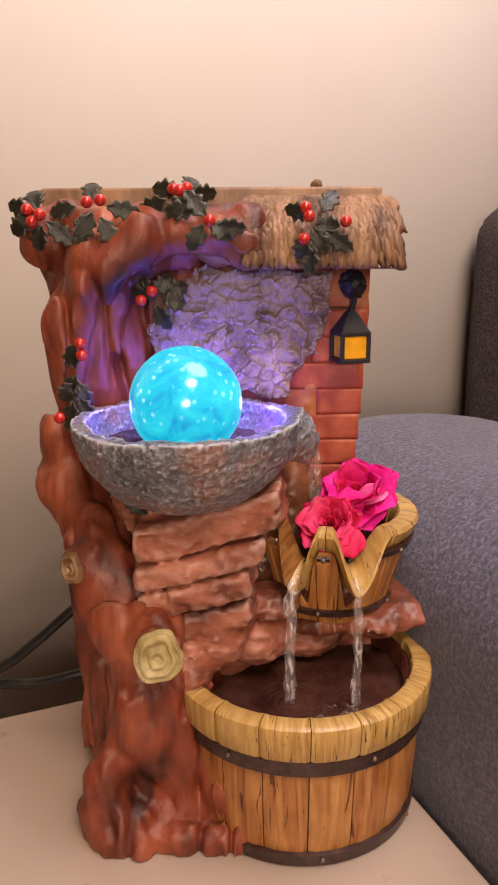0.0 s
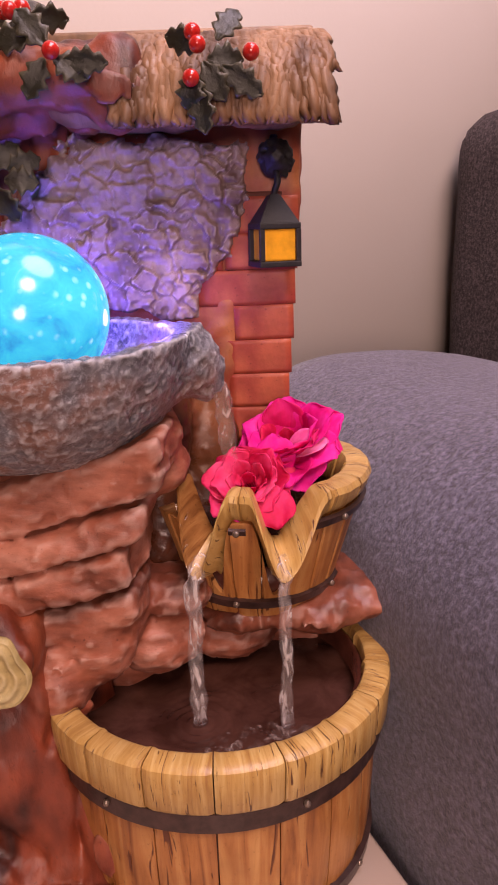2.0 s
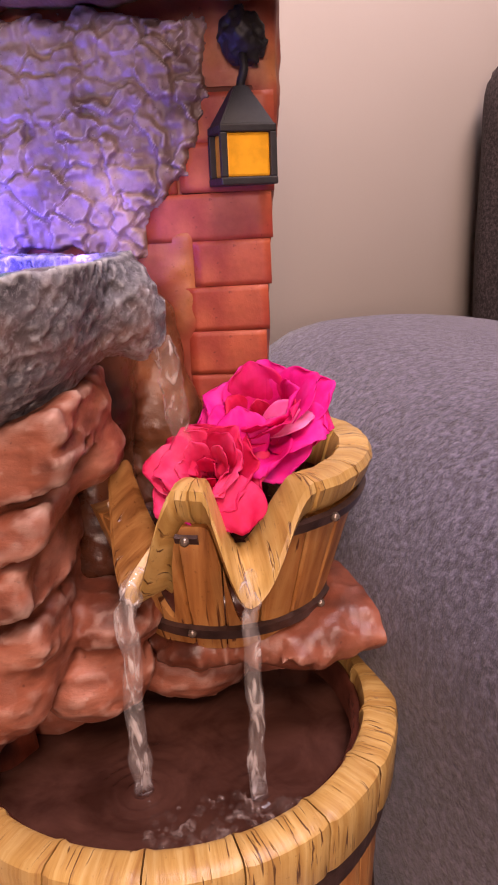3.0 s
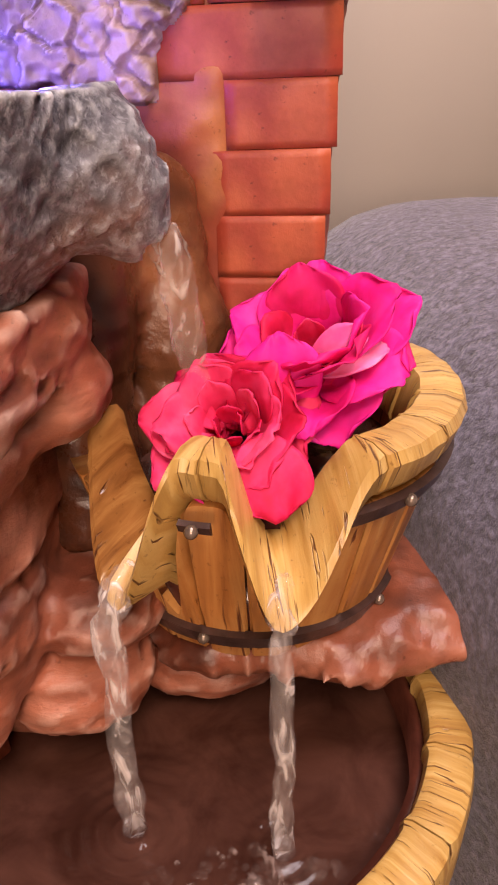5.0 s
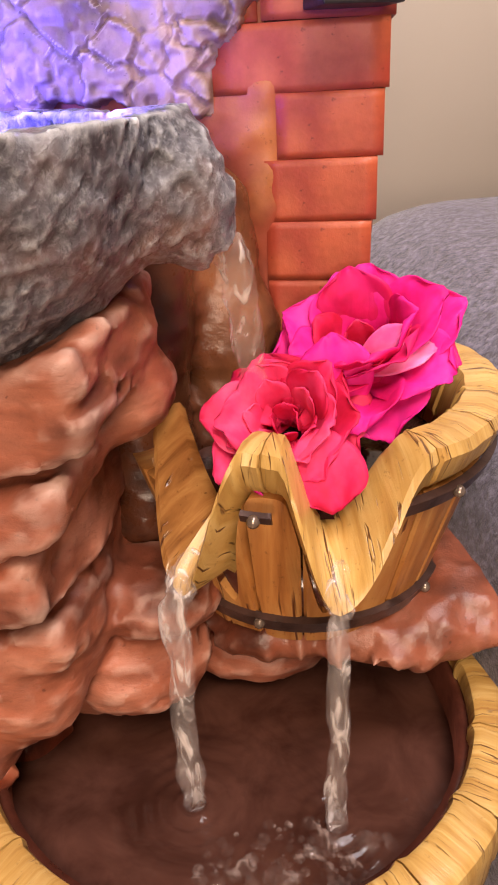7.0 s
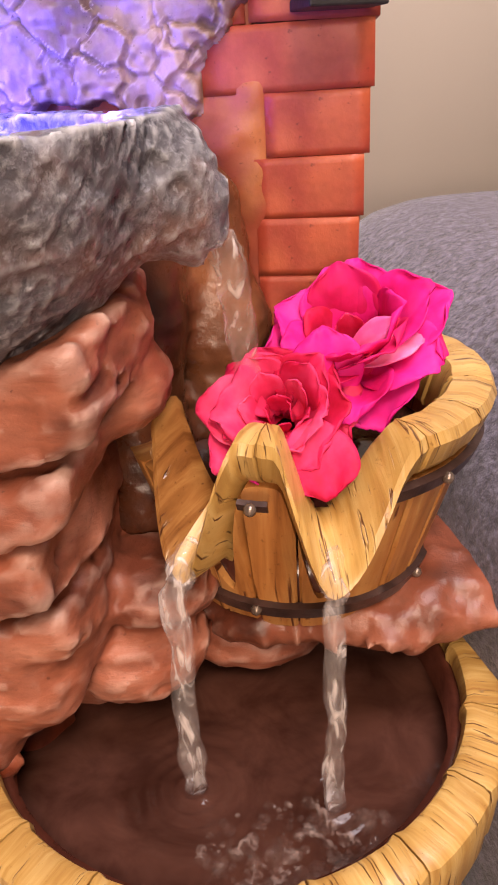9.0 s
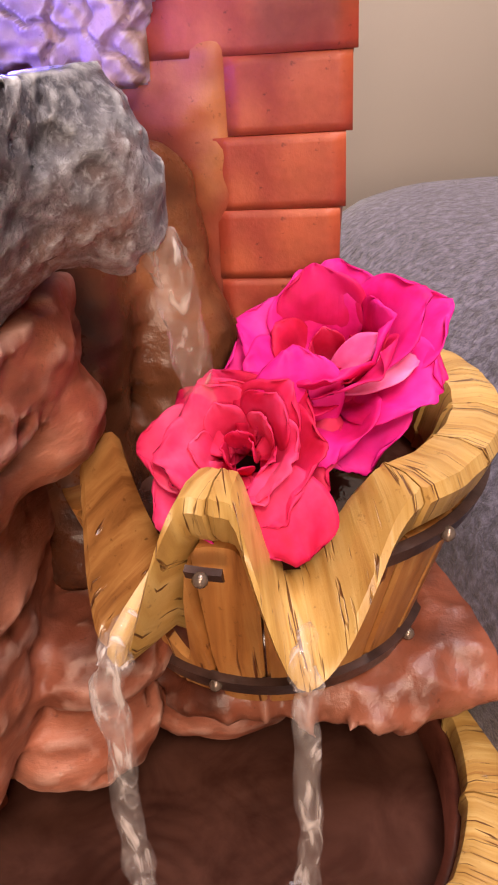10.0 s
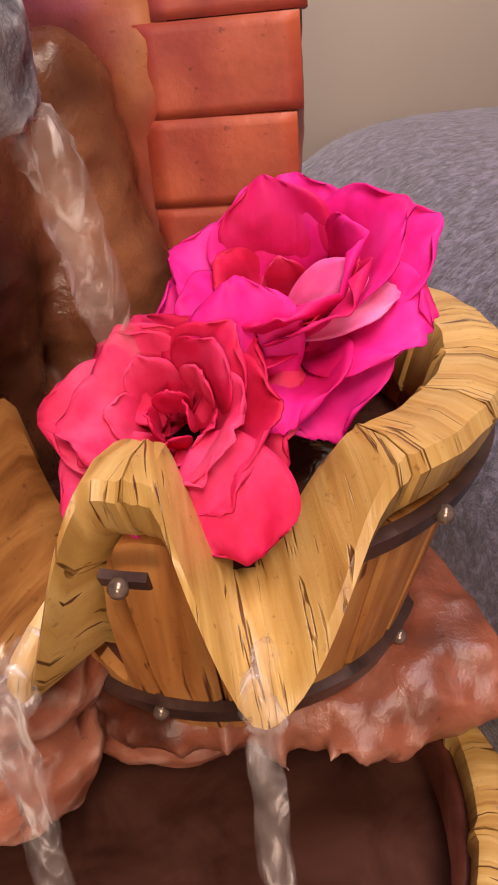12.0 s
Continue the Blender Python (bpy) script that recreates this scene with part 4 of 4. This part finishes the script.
sprig([(-0.038, 0.452, 0.393, 80, 25), (-0.036, 0.450, 0.390, 150, 10), (-0.032, 0.452, 0.392, -90, 25), (-0.046, 0.450, 0.388, 110, 15), (-0.034, 0.460, 0.395, -20, 60)],
      [(-0.042, 0.452, 0.3945), (-0.034, 0.452, 0.395), (-0.038, 0.448, 0.3935)])
sprig([(-0.020, 0.440, 0.374, -120, 0), (-0.022, 0.440, 0.378, 40, 10), (-0.016, 0.440, 0.373, -95, 0), (-0.024, 0.440, 0.374, 150, 0), (-0.028, 0.442, 0.382, 90, 10)],
      [(-0.020, 0.436, 0.376)])
sprig([(0.042, 0.447, 0.373, -90, 5), (0.040, 0.446, 0.372, -150, 0), (0.036, 0.446, 0.368, 170, 0), (0.040, 0.449, 0.379, 75, 15), (0.046, 0.450, 0.381, -35, 25),
       (0.048, 0.446, 0.370, -125, 0), (0.038, 0.446, 0.364, -175, 0)],
      [(0.038, 0.446, 0.3785), (0.060, 0.448, 0.3755), (0.035, 0.443, 0.3655), (0.036, 0.448, 0.3835)])
sprig([(-0.058, 0.462, 0.331, 60, 10), (-0.056, 0.462, 0.334, -45, 10), (-0.052, 0.460, 0.329, -95, 0), (-0.056, 0.460, 0.326, -150, 0), (-0.062, 0.462, 0.335, 20, 10), (-0.050, 0.461, 0.333, -70, 5)],
      [(-0.0645, 0.456, 0.3295), (-0.0575, 0.456, 0.335)])
sprig([(-0.104, 0.438, 0.286, 165, 0), (-0.104, 0.438, 0.281, 140, 0), (-0.102, 0.437, 0.282, -160, 0), (-0.106, 0.437, 0.270, 170, 0), (-0.104, 0.438, 0.290, 10, 10), (-0.102, 0.436, 0.272, -150, 0)],
      [(-0.099, 0.436, 0.3055), (-0.0985, 0.436, 0.2985), (-0.113, 0.430, 0.2610)])
sprig([(-0.070, 0.398, 0.221, -130, 0)], [], "teal-lit holly leaf", 0.7)

# lantern on the cottage corner
lantern = part("lantern_boss", cast("lantern_boss", (0.056, 0.480, 0.318), (0.087, 0.506, 0.352), 0.0009,
               lambda p: melt(ellipsoid(p, (0.0710, 0.495, 0.337), (0.0085, 0.0075, 0.0095)), ellipsoid(p, (0.0710, 0.489, 0.337), (0.0045, 0.005, 0.0048)), 0.001)
               + 0.0016 * lump(p, (420, 420, 420))), BLACK, fountain, "black leafy boss that carries a lantern")
part("hook", tube("hook", smooth_line([(0.0710, 0.490, 0.331), (0.0715, 0.488, 0.326), (0.0700, 0.489, 0.321), (0.0705, 0.489, 0.317)], 12), [0.0016] * 12, 8), BLACK, lantern)


def placed_box(name, m, lo, hi, bevel, material, label=""):
    me = rounded_box(name, lo, hi, bevel, 2, False)
    me.transform(m)
    part(name, me, material, lantern, label)


LAN = pose(0.0695, 0.489, 0.2860, 0, 0, 18) @ Matrix.Diagonal((0.90, 0.90, 0.95, 1))
bm = bmesh.new()
a = [bm.verts.new(Vector(v)) for v in ((-0.0115, -0.0105, 0.0215), (0.0115, -0.0105, 0.0215), (0.0115, 0.0105, 0.0215), (-0.0115, 0.0105, 0.0215))]
t4 = [bm.verts.new(Vector(v)) for v in ((-0.0028, -0.0028, 0.036), (0.0028, -0.0028, 0.036), (0.0028, 0.0028, 0.036), (-0.0028, 0.0028, 0.036))]
bm.faces.new(a[::-1]), bm.faces.new(t4)
for i in range(4):
    bm.faces.new((a[i], a[(i + 1) % 4], t4[(i + 1) % 4], t4[i]))
bmesh.ops.bevel(bm, geom=bm.edges[:], offset=0.0006, segments=2, affect="EDGES")
bm.transform(LAN)
part("lantern_roof", bm_mesh("lantern_roof", bm, False), BLACK, lantern, "black pyramid lantern roof")
placed_box("lantern_base", LAN, (-0.0120, -0.0110, 0.0), (0.0120, 0.0110, 0.0030), 0.0006, BLACK)
placed_box("lantern_frame", LAN, (-0.0118, -0.0108, 0.0190), (0.0118, 0.0108, 0.0220), 0.0006, BLACK)
for px in (-0.0104, 0.0104):
    for py in (-0.0095, 0.0095):
        placed_box("corner_post", LAN, (px - 0.0014, py - 0.0014, 0.0030), (px + 0.0014, py + 0.0014, 0.0190), 0.0004, BLACK)
placed_box("lantern_pane", LAN, (-0.0092, -0.0092, 0.0030), (0.0092, 0.0092, 0.0190), 0.0010, AMBER, "amber painted lantern glass")

# roses in the small barrel
def petal(parent, material, base, along, inner, length, width, cup, curl, seed, label=""):
    """One petal from its base along a direction, hollow towards inner, its tip curling away."""
    b0, d, f = np.array(base, float), np.array(along, float), np.array(inner, float)
    d /= np.linalg.norm(d)
    f -= d * (f @ d)
    f /= np.linalg.norm(f)
    side = np.cross(d, f)
    n, grid = 17, []
    for j in range(n):
        v = j / (n - 1)
        w = 0.5 * width * (0.26 + 0.74 * math.sin(math.pi * 0.5 * min(1.0, v / 0.62)) ** 0.9) * math.sqrt(max(0.10, 1 - max(0.0, (v - 0.66) / 0.36) ** 2.4))
        rowp = []
        for i in range(n):
            u = -1 + 2 * i / (n - 1)
            ripple = 0.085 * noise.noise(Vector((u * 1.5 + seed, v * 1.6, seed * 1.7))) * (0.25 + v) + 0.042 * noise.noise(Vector((u * 4.2, seed * 2.3, v * 3.0))) * v * v
            rim = max(0.0, math.hypot(u * 0.9, max(0.0, v - 0.45) / 0.55) - 0.80)
            out = length * (0.34 * math.sin(math.pi * 0.5 * v) - 0.34) * 0.5 + cup * width * (0.55 * u * u * (1 - 0.45 * v)) - curl * length * (v ** 3) * (1 - 0.3 * u * u) - 1.3 * curl * length * rim
            reach = length * (v - 0.10 * u * u * v + 0.030 * noise.noise(Vector((u * 2.2, seed, 4.0))) * v)
            rowp.append(b0 + d * reach + side * (u * w) + f * (out + ripple * width))
        grid.append(rowp)
    part("petal", sheet("petal", grid, 0.00035), material, parent, label)


def rose(label, base, axis, size, rings, seed):
    rng = random.Random(seed)
    ob = thing("rose", base, label, "rose", "roses in the small barrel")
    ax = Vector(axis).normalized()
    e1 = ax.cross(Vector((0, 0, 1))).normalized()
    e2 = ax.cross(e1)
    for count, lean, length, width, foot, lift, cup, curl, shades, start in rings:
        for i in range(count):
            phi = radians(start) + 2 * math.pi * i / count + rng.uniform(-0.20, 0.20)
            th = radians(lean + rng.uniform(-7, 7))
            rho = e1 * math.cos(phi) + e2 * math.sin(phi)
            d = ax * math.cos(th) + rho * math.sin(th)
            face = ax * math.sin(th) - rho * math.cos(th)
            b0 = Vector(base) + ax * lift * size + rho * foot * size
            petal(ob, rng.choice(shades), b0, d, face, length * size * rng.uniform(0.92, 1.08), width * size * rng.uniform(0.9, 1.1), cup, curl * rng.uniform(0.5, 1.5), rng.uniform(0, 40))
    return ob


big_rose = rose("large magenta rose bloom floating in the small barrel", (0.0762, 0.4690, 0.1935), (-0.24, -0.50, 0.83), 0.0262, [
    (6, 74, 0.98, 1.05, 0.10, 0.00, 0.34, 0.10, (PINK, DEEP), 12),
    (6, 58, 1.04, 1.02, 0.12, 0.08, 0.38, 0.14, (PINK,), 38),
    (5, 42, 0.98, 0.95, 0.12, 0.12, 0.42, 0.12, (PINK, PINK, DEEP), 80),
    (4, 30, 0.84, 0.80, 0.20, 0.12, 0.30, 0.10, (PINK, DEEP), 30),
    (5, 24, 0.62, 0.46, 0.22, 0.12, 0.20, 0.06, (DEEP, CRIMSON), 65),
    (4, 12, 0.50, 0.34, 0.10, 0.12, 0.15, 0.0, (CRIMSON,), 20)], 4)
petal(big_rose, BLUSH, (0.0728, 0.4560, 0.2010), (0.80, 0.02, 0.62), (-0.1, -1, 0.5), 0.0150, 0.0068, 0.05, 0.05, 3.0, "pale pink inner petal")
petal(big_rose, BLUSH, (0.0750, 0.4540, 0.1990), (1.0, -0.05, 0.42), (-0.3, -0.7, 1.0), 0.0190, 0.0105, 0.22, 0.10, 7.0, "pale pink petal edge")
small_rose = rose("smaller crimson rose bloom resting behind the barrel rim", (0.0548, 0.4450, 0.1835), (-0.12, -0.68, 0.72), 0.0204, [
    (6, 72, 1.00, 1.05, 0.10, 0.00, 0.34, 0.10, (CRIMSON, ROSY, PINK), 30),
    (6, 56, 1.04, 1.02, 0.12, 0.08, 0.38, 0.12, (CRIMSON, ROSY), 62),
    (5, 42, 0.98, 0.95, 0.12, 0.12, 0.42, 0.10, (CRIMSON, ROSY), 10),
    (4, 32, 0.84, 0.80, 0.20, 0.12, 0.30, 0.10, (CRIMSON, ROSY), 50),
    (5, 24, 0.62, 0.46, 0.22, 0.12, 0.20, 0.06, (CRIMSON, ROSY), 85),
    (4, 12, 0.48, 0.32, 0.10, 0.12, 0.15, 0.0, (CRIMSON,), 20)], 9)
petal(small_rose, PINK, (0.0690, 0.4445, 0.1860), (-0.14, 0.08, 1.0), (0.15, -1, 0.35), 0.0250, 0.0200, 0.06, 0.10, 11.0, "broad magenta petal")
petal(small_rose, CRIMSON, (0.0620, 0.4300, 0.1920), (0.30, -0.55, -1.0), (0.0, -1, 0.6), 0.0215, 0.0205, 0.05, 0.06, 17.0, "crimson petal hanging over the rim")

# falling water
def stream(points, radii, label, seed, flat=0.75):
    line = smooth_line(points, 34)
    r = []
    for i in range(34):
        t = i / 33 * (len(radii) - 1)
        k = min(int(t), len(radii) - 2)
        r.append((radii[k] + (radii[k + 1] - radii[k]) * (t - k)) * (1 + 0.45 * noise.noise(Vector((i * 0.42, seed, 0)))))
        line[i] = line[i] + np.array((0.0016 * noise.noise(Vector((i * 0.22, seed, 5))), 0, 0))
    tagged(part("water_stream", tube("water_stream", line, r, 14, flat), STREAM, None), label, "water stream", "falling water streams")


stream([(0.0375, 0.4310, 0.2395), (0.0425, 0.4345, 0.2340), (0.0440, 0.4390, 0.2220), (0.0450, 0.4480, 0.1960), (0.0455, 0.4540, 0.1660)], [0.0030, 0.0044, 0.0042, 0.0044, 0.0052], "clear water stream pouring from the stone bowl", 1.0)
stream([(0.0320, 0.4180, 0.1620), (0.0290, 0.4105, 0.1585), (0.0278, 0.4075, 0.1480), (0.0275, 0.4065, 0.1150), (0.0280, 0.4065, 0.0810)], [0.0028, 0.0036, 0.0037, 0.0034, 0.0040], "clear water stream from the wide notch beside the rock", 2.0)
stream([(0.0680, 0.4150, 0.1620), (0.0686, 0.4065, 0.1575), (0.0690, 0.4040, 0.1480), (0.0690, 0.4030, 0.1150), (0.0690, 0.4030, 0.0810)], [0.0022, 0.0030, 0.0028, 0.0030, 0.0030], "clear water stream from the notch under the roses", 3.0)


def foam_mesh():
    """Low domes of many sizes, crowded where the stream has stirred the pool."""
    rng = random.Random(8)
    verts, faces = [], []
    for i in range(300):
        a, q = rng.uniform(0, 2 * math.pi), rng.random() ** 0.6
        x, y = 0.060 + 0.028 * q * math.cos(a), 0.3900 + 0.014 * q * math.sin(a) + 0.0035 * math.cos(a)
        if math.hypot(x - BIG[0], y - BIG[1]) > 0.070:
            continue
        r = rng.choice((0.0005, 0.0007, 0.0009, 0.0012, 0.0017, 0.0023))
        base = len(verts)
        for up, wide in ((0.0, 1.0), (0.35, 0.85), (0.58, 0.5)):
            verts += [(x + r * wide * math.cos(k * math.pi / 5), y + r * wide * math.sin(k * math.pi / 5), 0.0812 + r * up) for k in range(10)]
        verts.append((x, y, 0.0812 + 0.66 * r))
        for ring in (0, 10):
            faces += [(base + ring + k, base + ring + (k + 1) % 10, base + ring + 10 + (k + 1) % 10, base + ring + 10 + k) for k in range(10)]
        faces += [(base + 20 + k, base + 20 + (k + 1) % 10, base + 30) for k in range(10)]
    return as_mesh("foam_bubbles", verts, faces)


tagged(part("foam_bubbles", foam_mesh(), BUBBLE, None), "small clear bubbles floating on the brown pool water", "foam", "", "stuff")

# cables behind the fountain
def cable(points, label):
    line = smooth_line(points, 40)
    tagged(part("power_cable", tube("power_cable", line, [0.0040] * 40, 10), CABLE, None), label, "cable", "cables behind the fountain")


cable([(-0.110, 0.515, 0.108), (-0.133, 0.508, 0.094), (-0.163, 0.505, 0.068), (-0.195, 0.505, 0.044), (-0.26, 0.515, 0.015), (-0.34, 0.54, 0.005), (-0.42, 0.60, -0.20)], "black power cable curving away from the fountain")
cable([(-0.105, 0.515, 0.042), (-0.137, 0.508, 0.037), (-0.165, 0.506, 0.031), (-0.195, 0.506, 0.030), (-0.27, 0.515, 0.020), (-0.36, 0.55, 0.004), (-0.44, 0.62, -0.20)], "black power cable leaving the foot of the fountain")
